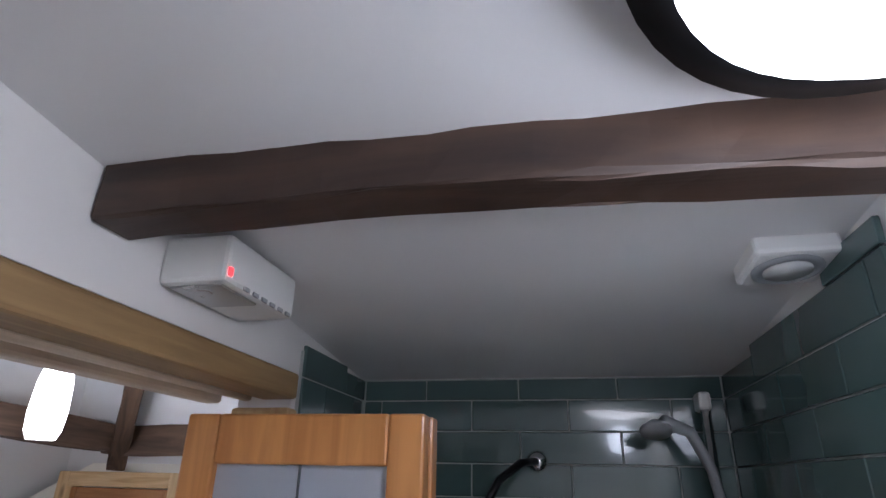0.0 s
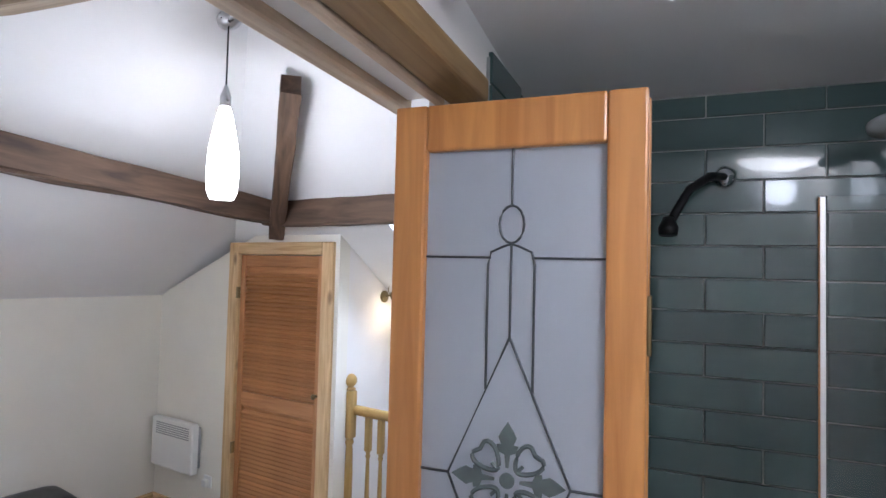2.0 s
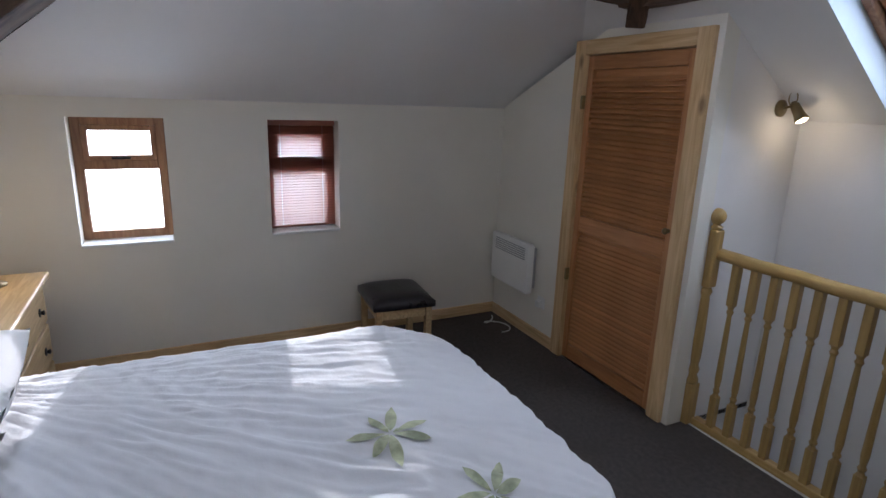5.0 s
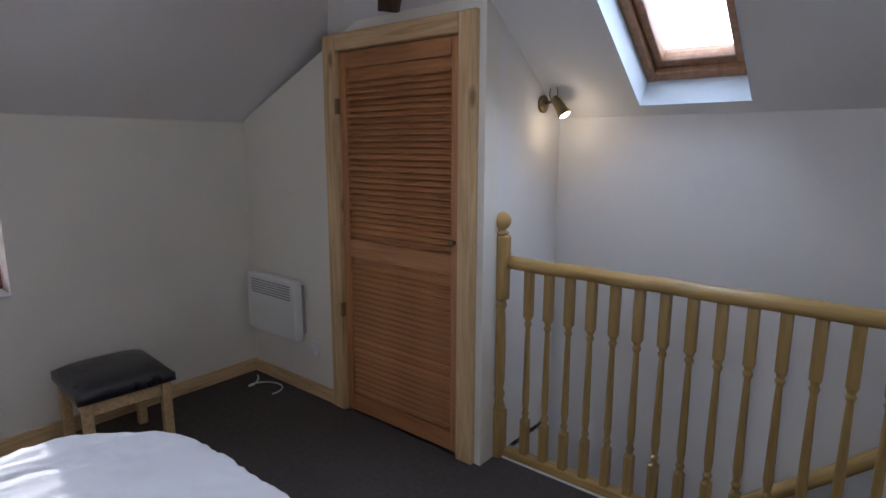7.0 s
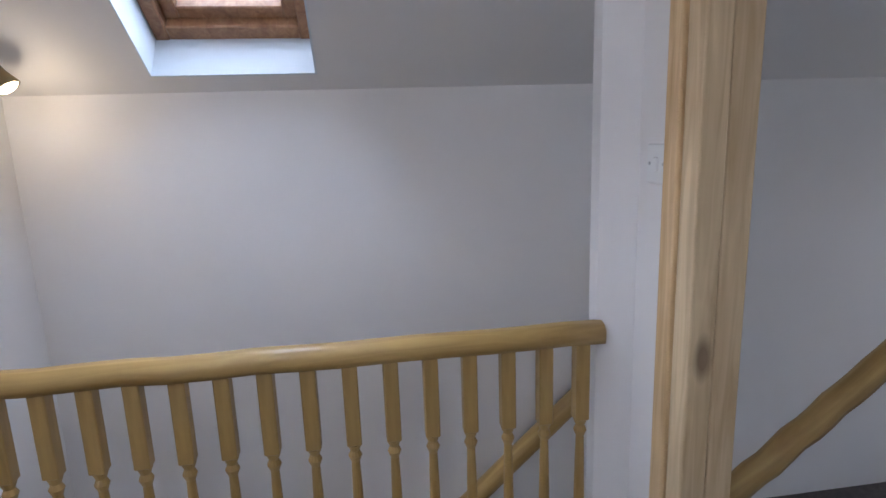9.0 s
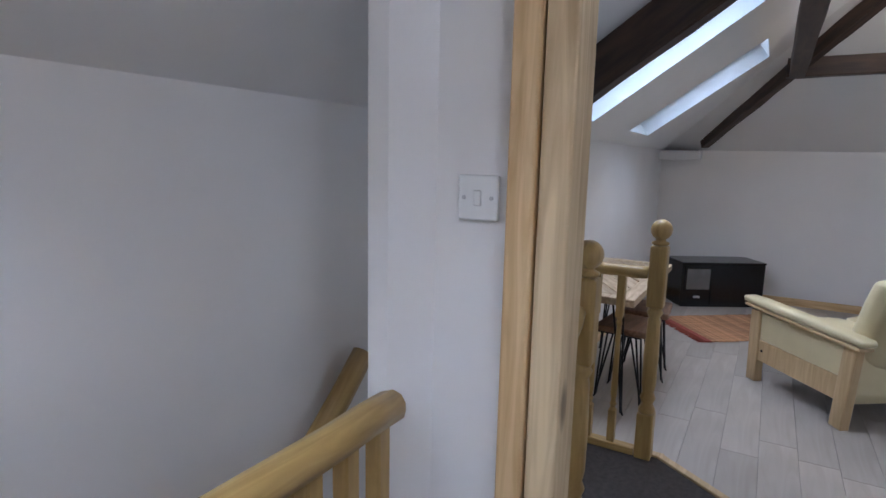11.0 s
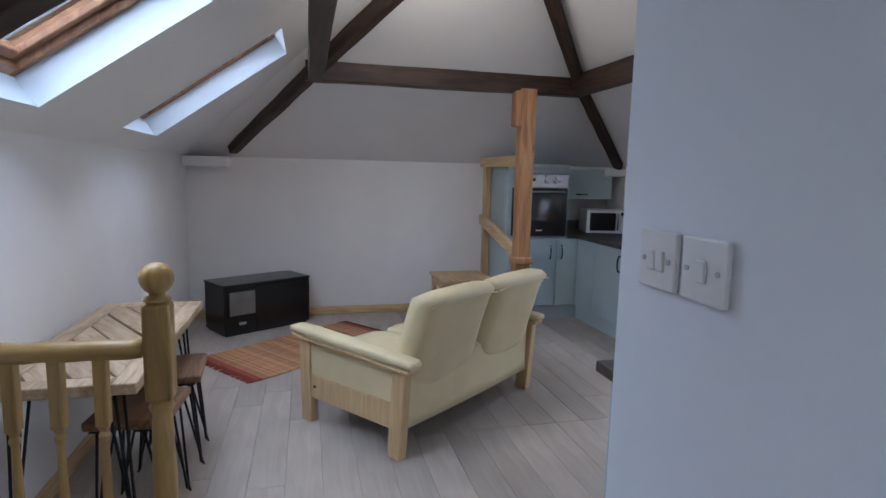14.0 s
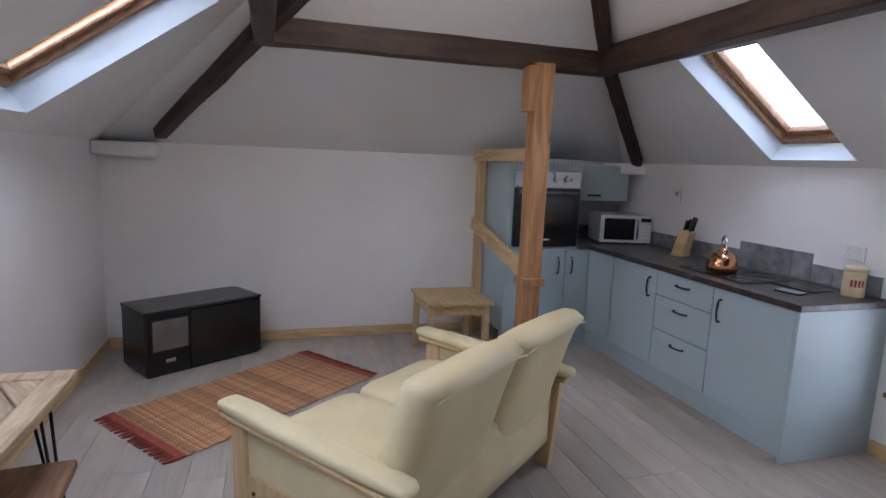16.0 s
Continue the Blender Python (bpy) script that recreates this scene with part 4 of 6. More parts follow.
o = thing("bed", (0, 0, 0), "double bed with white duvet printed with green leaves", "bed")
part("base", box_bm(BX0 + 0.11, BX1 - 0.13, BY0, BY1 - 0.21, 0.0, 0.32, 0.01, 2), OAK, o)
part("mattress", box_bm(BX0 + 0.10, BX1 - 0.12, BY0, BY1 - 0.20, 0.32, 0.58, 0.04, 3), SHEET, o)
b = bmesh.new()
N, M = 230, 240
g = [[None] * (M + 1) for _ in range(N + 1)]
for i in range(N + 1):
    for j in range(M + 1):
        u, v = -1.28 + 2.56 * i / N, j / M * 1.22
        cu = max(-1.0, min(1.0, u))
        over = abs(u) - 1 if abs(u) > 1 else 0.0
        vv = min(1.0, v)
        oy = v - 1 if v > 1 else 0.0
        # round the foot corners in plan
        x = (BX0 + BX1) / 2 + cu * (BX1 - BX0) / 2
        y = BY0 + 0.25 + vv * (BY1 - BY0 - 0.25)
        k = max(0.0, abs(cu) - 0.60) / 0.40
        m_ = max(0.0, vv - 0.70) / 0.30
        pull = 0.24 * (k * m_) ** 1.3
        x -= math.copysign(pull * 0.7, cu) if k else 0
        y -= pull * 0.9
        drop = over * 1.05 + oy * 1.3
        z = bed_z(x, y) - drop * 1.0
        wob = 0.03 * math.sin(y * 14 + 2 * math.sin(x * 5)) * min(1, drop * 6)
        x += math.copysign(0.06 * (1 - math.exp(-drop * 9)) + wob * 0.5, u) if over else 0
        y += 0.06 * (1 - math.exp(-oy * 9)) + (wob * 0.6 if oy else 0)
        g[i][j] = b.verts.new((x, y, max(0.12, z)))
for i in range(N):
    for j in range(M):
        b.faces.new((g[i][j], g[i + 1][j], g[i + 1][j + 1], g[i][j + 1]))
bmesh.ops.recalc_face_normals(b, faces=b.faces)
part("duvet", b, SHEET, o, "rumpled white duvet", True)


def leaf_print(cx, cy, size, seed, mat):
    rnd = random.Random(seed)
    b = bmesh.new()
    for k in range(7):
        a = k * 2 * math.pi / 7 + rnd.uniform(-0.2, 0.2)
        L, w = size * rnd.uniform(0.75, 1.1), size * 0.26
        pts = []
        for t in range(9):
            f = t / 8
            ww = w * math.sin(math.pi * f) ** 0.8
            for sgn in (-1, 0, 1):
                x = cx + math.cos(a) * L * (0.08 + f) - math.sin(a) * sgn * ww / 2
                y = cy + math.sin(a) * L * (0.08 + f) + math.cos(a) * sgn * ww / 2
                pts.append(b.verts.new((x, y, bed_z(x, y) + 0.006)))
        for t in range(8):
            for s in (0, 1):
                b.faces.new((pts[3 * t + s], pts[3 * t + s + 1], pts[3 * t + 4 + s], pts[3 * t + 3 + s]))
    bmesh.ops.recalc_face_normals(b, faces=b.faces)
    for fc in b.faces:
        if fc.normal.z < 0:
            fc.normal_flip()
    return part("printed_leaf", b, mat, bpy.data.objects["bed"], "green printed leaf motif", True)


leaf_print(-1.50, 1.34, 0.13, 1, LEAFPRINT)
leaf_print(-1.13, 1.10, 0.15, 2, LEAFPRINT)
leaf_print(-1.20, 1.50, 0.12, 3, LEAFPRINT)


def pillow(name, x, y, z, rz, tilt, label):
    b = bmesh.new()
    bmesh.ops.create_grid(b, x_segments=26, y_segments=20, size=1)
    for v in b.verts:
        u, w = v.co.x, v.co.y
        h = (max(0, 1 - abs(u) ** 3.2) * max(0, 1 - abs(w) ** 3.2)) ** 0.55
        v.co = (u * 0.35 * (1 - 0.05 * w * w), w * 0.24 * (1 - 0.06 * u * u), h * 0.10 + 0.014 * noise.noise(Vector((u * 3, w * 4, x))))
    low = bmesh.ops.duplicate(b, geom=b.verts[:] + b.edges[:] + b.faces[:])
    for v in [q for q in low["geom"] if isinstance(q, bmesh.types.BMVert)]:
        v.co.z = -v.co.z * 0.7
    bmesh.ops.remove_doubles(b, verts=b.verts, dist=0.004)
    bmesh.ops.recalc_face_normals(b, faces=b.faces)
    o = tagged(link_bm(name, b, SHEET, None, "", True), label, "pillow", "pillows on the bed")
    o.matrix_world = pose(x, y, z, tilt, 0, rz)


pillow("pillow", -2.02, 0.20, 0.82, 4, 22, "plump white pillow on the bed")
pillow("pillow", -1.36, 0.22, 0.82, -5, 24, "plump white pillow on the bed")
pillow("pillow", -2.00, -0.06, 0.92, -3, 48, "white pillow leaning against the headboard")
pillow("pillow", -1.38, -0.05, 0.92, 3, 48, "white pillow leaning against the headboard")

# ---- bedside chest, lamp and phone ----
o = thing("bedside_chest", (-3.22, -0.03, 0), "pale oak bedside chest of drawers with rounded top", "chest")
part("carcass", box_bm(-0.40, 0.40, -0.22, 0.22, 0.05, 0.71, 0.006, 2), OAK, o)
part("top", box_bm(-0.44, 0.44, -0.25, 0.26, 0.71, 0.745, 0.012, 3), OAK, o)
part("plinth", box_bm(-0.38, 0.38, -0.2, 0.2, 0.0, 0.05), OAK, o)
for i in range(3):
    z = 0.08 + i * 0.21
    dr = part("drawer", box_bm(0.402, 0.418, -0.19, 0.19, z, z + 0.19, 0.005, 2), OAK, o)
    part("pull", lathe_bm([(0.022, 0), (0.022, 0.004), (0.008, 0.008), (0.014, 0.02), (0.004, 0.024)], 12, None, Matrix.Translation((0.418, 0.0, z + 0.095)) @ Matrix.Rotation(math.pi / 2, 4, "Y")), BLACKMETAL, dr, "dark metal drop pull")
for i in range(3):
    z = 0.08 + i * 0.21
    dr = part("drawer", box_bm(-0.36, 0.36, 0.222, 0.236, z, z + 0.19, 0.005, 2), OAK, o)
    for sx in (-0.2, 0.2):
        part("pull", lathe_bm([(0.022, 0), (0.022, 0.004), (0.008, 0.008), (0.014, 0.02), (0.004, 0.024)], 12, None, Matrix.Translation((sx, 0.236, z + 0.095)) @ Matrix.Rotation(-math.pi / 2, 4, "X")), BLACKMETAL, dr, "dark metal drop pull")
o = thing("table_lamp", (-3.46, 0.02, 0.745), "brass table lamp with a small lit glass shade", "lamp")
part("foot", lathe_bm([(0.07, 0), (0.07, 0.008), (0.03, 0.02), (0.01, 0.03)], 24), BRASS, o, "", True)
part("stem", tube_bm([(0, 0, 0.02), (0, 0, 0.30), (0.01, 0.0, 0.36), (0.05, 0.0, 0.39), (0.09, 0, 0.37)], 0.006), BRASS, o, "", True)
part("shade", lathe_bm([(0.02, 0.40), (0.045, 0.37), (0.055, 0.32), (0.05, 0.29), (0.03, 0.27)], 20, None, Matrix.Translation((0.09, 0, -0.03))), GLOWWARM, o, "lit opal glass shade", True)
o = thing("notebook", (-2.98, 0.06, 0.745), "small pale closed notebook on the chest", "book", "", 20)
part("cover", box_bm(-0.075, 0.075, -0.05, 0.05, 0, 0.012, 0.003, 1), GREYPL, o)
part("pages", box_bm(-0.072, 0.077, -0.047, 0.047, 0.003, 0.0095), WHITEPL, o)


# ---- ceiling pendant, spot ----
o = thing("pendant_lamp", (-1.64, 1.93, 2.16), "white glass pendant lamp, lit, on a flex", "lamp")
part("shade", lathe_bm([(0.045, 0.0), (0.058, 0.03), (0.063, 0.10), (0.058, 0.20), (0.040, 0.30), (0.026, 0.36), (0.020, 0.38)], 28), GLOWLAMP, o, "lit opal glass bottle shade", True)
part("holder", lathe_bm([(0.022, 0.378), (0.022, 0.42), (0.012, 0.45), (0.004, 0.47)], 16), STEEL, o, "", True)
zc = min(ZE + TL * (YN - 1.93), ZE + TW * (-1.64 - XW))
part("flex", tube_bm([(0, 0, 0.465), (0, 0, zc - 2.16 - 0.03)], 0.0035, 8), BLACKMETAL, o)
part("ceiling_rose", lathe_bm([(0.05, 0), (0.05, 0.015), (0.02, 0.03)], 24, None, Matrix.Translation((0, 0, zc - 2.16 - 0.01)) @ Matrix.Rotation(math.pi - math.atan(TW), 4, "Y")), STEEL, o, "", True)
o = thing("wall_spot_lamp", (XC, 3.66, 1.70), "antique brass wall spotlight above the stairs", "lamp")
part("wall_plate", lathe_bm([(0.042, 0), (0.042, 0.012), (0.03, 0.02)], 20, None, Matrix.Rotation(math.pi / 2, 4, "Y")), BRASS, o, "", True)
part("arm", tube_bm([(0.015, 0, 0), (0.05, 0, 0.01), (0.075, 0, 0.0)], 0.007), BRASS, o, "", True)
part("ring", tube_bm([(0.06 + 0.022 * math.cos(a), 0, 0.05 + 0.035 * math.sin(a)) for a in [i * math.pi / 8 for i in range(17)]], 0.003, 6), BRASS, o, "", True)
hd = Matrix.Translation((0.075, -0.0, 0.015)) @ Matrix.Rotation(radians(145), 4, "Y")
part("head", lathe_bm([(0.012, -0.02), (0.022, 0.0), (0.026, 0.05), (0.034, 0.085)], 20, None, hd), BRASS, o, "", True)
part("bulb", lathe_bm([(0.029, 0.084), (0.02, 0.09)], 20, None, hd), GLOWWARM, o, "lit warm bulb", True)


# ---- bathroom ----
for nm, bx, mat, label in (
        ("trim_bath_lintel_inner", (BI - 0.055, BI + 0.012, 0.30, 1.30, 2.178, 2.222), SHADEPINE, "pine door head on the bathroom side, coloured as in shade"),
        ("trim_bath_jamb_far", (BI - 0.098, BI + 0.010, 1.275, 1.312, 0, 2.163), PINE, "yellow pine door jamb"),
        ("trim_bath_jamb_near", (BI - 0.098, BI + 0.010, 0.305, 0.365, 0, 2.163), PINE, "yellow pine door jamb"),
        ("trim_bath_track", (BI - 0.13, BI - 0.057, 0.367, 1.273, 2.188, 2.212), WHITEPL, "white folding door track"),
        ("trim_bath_stop", (BI - 0.075, BI - 0.057, 0.367, 1.273, 2.172, 2.187), RAWPINEY, "pale pine stop bead"),
        ("trim_bath_lintel_outer", (BI - 0.165, BI - 0.132, 0.30, 1.30, 2.172, 2.215), RAWPINEY, "bare pine door head on the bedroom side")):
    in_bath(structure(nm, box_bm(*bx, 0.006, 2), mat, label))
in_bath(beam("ceiling_beam", (BI + 0.004, 0.835, 2.328), (BE - 0.003, 0.835, 2.318), 0.06, 0.070, BEAM, "dark old oak beam across the bathroom ceiling", 21, 0.010, 0.007))
o = in_bath(thing("fan_heater", (BI, 1.01, 2.292), "white wall fan heater with a red indicator light", "heater"))
part("casing", box_bm(0.0, 0.09, -0.09, 0.085, -0.030, 0.030, 0.006, 2), WHITEPL, o)
part("under_vent", box_bm(0.012, 0.08, -0.08, 0.0, -0.033, -0.029), STEEL, o)
for i in range(6):
    part("vent_slot", box_bm(0.0895, 0.092, -0.05 + i * 0.022, -0.038 + i * 0.022, -0.029, -0.024), GREYPL, o)
part("indicator", box_bm(0.0895, 0.0925, -0.086, -0.080, -0.022, -0.012), REDLED, o, "red indicator light")


def leaf_of_door(par, w, label):
    """One leaf in the local x-z plane, hinged at x = 0, its motif of leaded clear glass."""
    H = 2.095
    s = 0.052
    part("stile", box_bm(0, s, -0.017, 0.017, 0.01, H, 0.004, 2), GLAZWOOD, par)
    part("stile", box_bm(w - s, w, -0.017, 0.017, 0.01, H, 0.004, 2), GLAZWOOD, par)
    part("top_rail", box_bm(s, w - s, -0.0165, 0.0165, H - 0.07, H, 0.004, 2), GLAZWOOD, par)
    part("bottom_rail", box_bm(s, w - s, -0.0165, 0.0165, 0.01, 0.16, 0.004, 2), GLAZWOOD, par)
    gl = part("pane", box_bm(s - 0.008, w - s + 0.008, -0.003, 0.003, 0.15, H - 0.065), FROST, par, "frosted glass pane")
    c = w / 2
    zt, zm, zd = H - 0.07, 1.868, 1.555
    f = -0.0045

    def line(pts, r=0.0019):
        part("lead_line", tube_bm([(x, f, z) for x, z in pts], r, 6), LEAD, gl)

    line([(c, zt), (c, zm + 0.075)])
    line([(c + 0.018 * math.sin(a), zm + 0.048 + 0.027 * math.cos(a)) for a in [i * math.pi / 8 for i in range(17)]])
    line([(s, zm), (c - 0.03, zm)])
    line([(c + 0.03, zm), (w - s, zm)])
    for sx in (-1, 1):
        line([(c, zm + 0.02), (c + sx * 0.012, zm + 0.016), (c + sx * 0.03, zm + 0.008), (c + sx * 0.034, zm - 0.01), (c + sx * 0.034, zd + 0.125)])
        line([(c, zd + 0.20), (c + sx * 0.088, zd), (c, zd - 0.20)])
        line([(c + sx * 0.088, zd), (c + sx * (w / 2 - s), zd)])
        line([(c + sx * 0.034, zd - 0.125), (c + sx * 0.034, zd - 0.30), (c + sx * 0.03, zd - 0.32), (c, zd - 0.335)])
        line([(c + sx * 0.03, zd - 0.33), (c + sx * (w / 2 - s), zd - 0.33)])
    line([(c, zm + 0.02), (c, zd + 0.20)])
    line([(c, zd - 0.20), (c, 0.16)])
    for k in range(8):
        a = k * math.pi / 4

        def put(r, t, dy=0.0):
            return (c + math.cos(a) * r - math.sin(a) * t, f + dy, zd + math.sin(a) * r + math.cos(a) * t)

        if k % 2:
            lobe = []
            for t in range(25):
                q = t / 24 * 2 * math.pi
                rr = 0.042 - 0.022 * math.cos(q) - 0.008 * max(0.0, math.cos(q - math.pi)) ** 12
                lobe.append(put(rr, 0.021 * math.sin(q) * (0.55 + 0.6 * (rr - 0.02) / 0.044)))
            part("motif_petal", tube_bm(lobe, 0.0034, 6), CLEARETCH, gl)
            part("motif_vein", tube_bm([put(0.018, 0), put(0.032, 0)], 0.0028, 6), CLEARETCH, gl)
        else:
            half = [(0.018, 0.002), (0.036, 0.004), (0.040, 0.013), (0.049, 0.016), (0.050, 0.009), (0.060, 0.013), (0.068, 0.009), (0.082, 0.0)]
            b = bmesh.new()
            vs_ = [b.verts.new(put(r_, t_, -0.001)) for r_, t_ in half + [(r_, -t_) for r_, t_ in half[-2::-1]]]
            b.faces.new(vs_)
            ex = bmesh.ops.extrude_face_region(b, geom=b.faces[:])
            for v in [q for q in ex["geom"] if isinstance(q, bmesh.types.BMVert)]:
                v.co.y += 0.002
            bmesh.ops.recalc_face_normals(b, faces=b.faces)
            part("motif_leaf", b, CLEARETCH, gl)
    part("motif_centre", lathe_bm([(0.011, 0), (0.011, 0.003)], 16, None, Matrix.Translation((c, f + 0.002, zd)) @ Matrix.Rotation(math.pi / 2, 4, "X")), CLEARETCH, gl)


o = tagged(thing("door_bathroom", (-0.211, 1.160, 0.045), "varnished pine folding door with frosted leaded glass, open", "door", "", 10), kind="structure")
leaf_of_door(o, 0.365, "")
o2 = tagged(thing("door_bathroom_back_leaf", (-0.216, 1.205, 0.045), "second varnished pine leaf folded behind the first", "door", "", 10), kind="structure")
leaf_of_door(o2, 0.365, "")
for z in (0.30, 1.05, 1.78):
    part("hinge", box_bm(0.362, 0.368, -0.030, 0.004, z - 0.04, z + 0.04, 0.001, 1), BRASS, o2, "narrow brass hinge")

o = in_bath(thing("ceiling_lamp", (0.53, 0.60, cz(0.60) + 0.008), "round lit opal ceiling lamp with a dark metal rim", "lamp"))
tl = Matrix.Rotation(-math.atan(0.1), 4, "X")
part("rim", lathe_bm([(0.165, 0.0), (0.17, -0.02), (0.165, -0.05), (0.14, -0.055)][::-1], 40, None, tl), BLACKMETAL, o, "dark bronze rim", True)
part("diffuser", lathe_bm([(0.001, -0.105), (0.06, -0.10), (0.11, -0.085), (0.14, -0.056)], 40, None, tl), GLOWLAMP, o, "lit opal glass bowl", True)
part("clip_knob", lathe_bm([(0.002, -0.085), (0.009, -0.08), (0.009, -0.07), (0.006, -0.066), (0.011, -0.06), (0.011, -0.05)], 14, None, tl @ Matrix.Translation((-0.145, 0.02, 0))), BRASS, o, "small brass knob", True)
o = in_bath(thing("extractor_fan", (0.605, 1.10, cz(1.10)), "white square ceiling extractor fan", "fan"))
part("housing", box_bm(-0.048, 0.048, -0.048, 0.048, -0.022, 0.006, 0.006, 2, None, tl), WHITEPL, o)
part("grille_ring", lathe_bm([(0.032, -0.024), (0.034, -0.027), (0.041, -0.024), (0.041, -0.021)][::-1], 28, None, tl), GREYPL, o, "", True)
part("inner_disc", lathe_bm([(0.001, -0.026), (0.028, -0.026), (0.028, -0.022)], 28, None, tl), WHITEPL, o, "", True)

# shower
o = in_bath(thing("shower_rail", (0.60, YT, 0.16), "chrome and white shower on a riser rail", "shower"))
part("riser", tube_bm([(0, -0.05, 1.3), (0, -0.05, 2.06)], 0.010), CHROME, o, "", True)
for z in (1.32, 2.05):
    part("bracket", box_bm(-0.012, 0.012, -0.062, -0.008, z - 0.018, z + 0.018, 0.006, 2), WHITEPL, o)
part("slider", box_bm(-0.015, 0.015, -0.085, -0.035, 1.80, 1.87, 0.008, 2), WHITEPL, o)
part("handset", tube_bm([(0, -0.08, 1.84), (-0.015, -0.10, 1.92), (-0.05, -0.13, 1.985), (-0.10, -0.16, 2.0)], [0.009, 0.010, 0.011, 0.013]), GREYPL, o, "grey shower handset", True)
part("spray_head", lathe_bm([(0.027, 0), (0.028, 0.008), (0.013, 0.020)], 24, None, Matrix.Translation((-0.115, -0.17, 1.98)) @ Matrix.Rotation(radians(-25), 4, "X")), GREYPL, o, "", True)
part("hose", tube_bm([(0.0, -0.08, 1.82), (0.03, -0.10, 1.6), (0.05, -0.08, 1.3), (0.02, -0.06, 1.0)], 0.007), CHROME, o, "", True)
o = in_bath(thing("rain_shower", (0.263, YT, 2.064), "dark rain shower arm on the tiled wall", "shower"))
part("wall_flange", lathe_bm([(0.022, 0), (0.022, 0.01), (0.012, 0.02)], 20, None, Matrix.Translation((0, -0.008, 0.03)) @ Matrix.Rotation(math.pi / 2, 4, "X")), CHROME, o, "", True)
part("arm", tube_bm([(0, -0.02, 0.03), (-0.03, -0.07, 0.025), (-0.07, -0.13, -0.01), (-0.10, -0.17, -0.07)], 0.008), BLACKMETAL, o, "", True)
part("head", lathe_bm([(0.016, -0.012), (0.018, 0.0), (0.010, 0.02)], 24, None, Matrix.Translation((-0.105, -0.175, -0.085)) @ Matrix.Rotation(radians(-12), 4, "X")), BLACKMETAL, o, "", True)
o = in_bath(thing("shower_screen", (0, 1.24, 0), "clear glass shower screen with a chrome edge", "shower screen"))
part("pane", box_bm(0.345, 0.655, -0.004, 0.004, 0.10, 2.0), SCREEN, o)
part("edge_profile", box_bm(0.335, 0.345, -0.007, 0.007, 0.10, 2.0, 0.002, 1), CHROME, o)
part("wall_profile", box_bm(0.650, 0.658, -0.006, 0.006, 0.10, 2.0, 0.002, 1), CHROME, o)
o = in_bath(thing("shower_tray", (0.26, 1.43, 0), "white rectangular shower tray under the tiles", "shower tray"))
part("tray", box_bm(-0.39, 0.39, -0.21, 0.22, 0.003, 0.10, 0.02, 3), WHITEPL, o)


# ---- living room: sofa ----
def soft_box(x0, x1, y0, y1, z0, z1, bev, seed, wob=0.006, m=None, cuts=3):
    """A padded block: rounded, slightly swollen and uneven."""
    b = box_bm(x0, x1, y0, y1, z0, z1)
    bmesh.ops.subdivide_edges(b, edges=b.edges[:], cuts=cuts, use_grid_fill=True)
    c = Vector(((x0 + x1) / 2, (y0 + y1) / 2, (z0 + z1) / 2))
    h = Vector(((x1 - x0) / 2, (y1 - y0) / 2, (z1 - z0) / 2))
    for v in b.verts:
        d = v.co - c
        q = Vector((d.x / h.x, d.y / h.y, d.z / h.z))
        cl = Vector([max(-k + bev, min(k - bev, a)) if k > bev else 0 for a, k in zip(d, h)])
        off = d - cl
        if off.length > 1e-6:
            off = off.normalized() * bev
        bulge = 0.02 * (1 - q.x ** 2) * (1 - q.z ** 2) * (1 if d.y > 0 else -1) * (abs(q.y) > 0.9)
        v.co = c + cl + off + Vector((0, bulge, 0))
        v.co += Vector((noise.noise(v.co * 5 + Vector((seed, 0, 0))), noise.noise(v.co * 5 + Vector((0, seed, 0))), noise.noise(v.co * 5 + Vector((0, 0, seed))))) * wob
    bmesh.ops.recalc_face_normals(b, faces=b.faces)
    if m:
        bmesh.ops.transform(b, verts=b.verts, matrix=m)
    return b


o = thing("sofa", (2.79, 1.72, 0), "two-seat cream leather sofa with a beech frame", "sofa", "", -51.7)
W_ = 0.665
for sx in (-1, 1):
    for y in (0.0, 0.72):
        lean = Matrix.Translation((sx * W_, y, 0)) @ Matrix.Rotation(radians(4 if y == 0 else -2), 4, "X")
        part("leg", box_bm(-0.030, 0.030, -0.045, 0.045, 0.0, 0.50, 0.008, 2, None, lean), SOFAWOOD, o)
    part("side_panel", box_bm(sx * W_ - 0.012, sx * W_ + 0.012, 0.02, 0.70, 0.30, 0.49, 0.004, 1), LEATHER, o, "cream leather side panel")
    part("side_rail", box_bm(sx * W_ - 0.018, sx * W_ + 0.018, 0.02, 0.70, 0.155, 0.30, 0.006, 2), SOFAWOOD, o)
    part("bolt", lathe_bm([(0.009, 0), (0.009, 0.004)], 12, None, Matrix.Translation((sx * (W_ + 0.018), 0.65, 0.23)) @ Matrix.Rotation(sx * math.pi / 2, 4, "Y")), BLACKMETAL, o, "dark bolt head")
    part("arm_board", box_bm(sx * W_ - 0.05, sx * W_ + 0.05, -0.10, 0.84, 0.492, 0.515, 0.008, 2, None, Matrix.Translation((0, 0, 0.0)) @ Matrix.Rotation(radians(1.5), 4, "X")), SOFAWOOD, o)
    part("arm_pad", soft_box(sx * W_ - 0.058, sx * W_ + 0.058, -0.11, 0.86, 0.512, 0.57, 0.028, sx + 4, 0.003, Matrix.Rotation(radians(1.5), 4, "X"), 5), LEATHER, o, "padded cream leather armrest", True)
part("base_frame", box_bm(-W_ + 0.04, W_ - 0.04, 0.06, 0.68, 0.17, 0.24, 0.01, 2), BLACKMETAL, o)
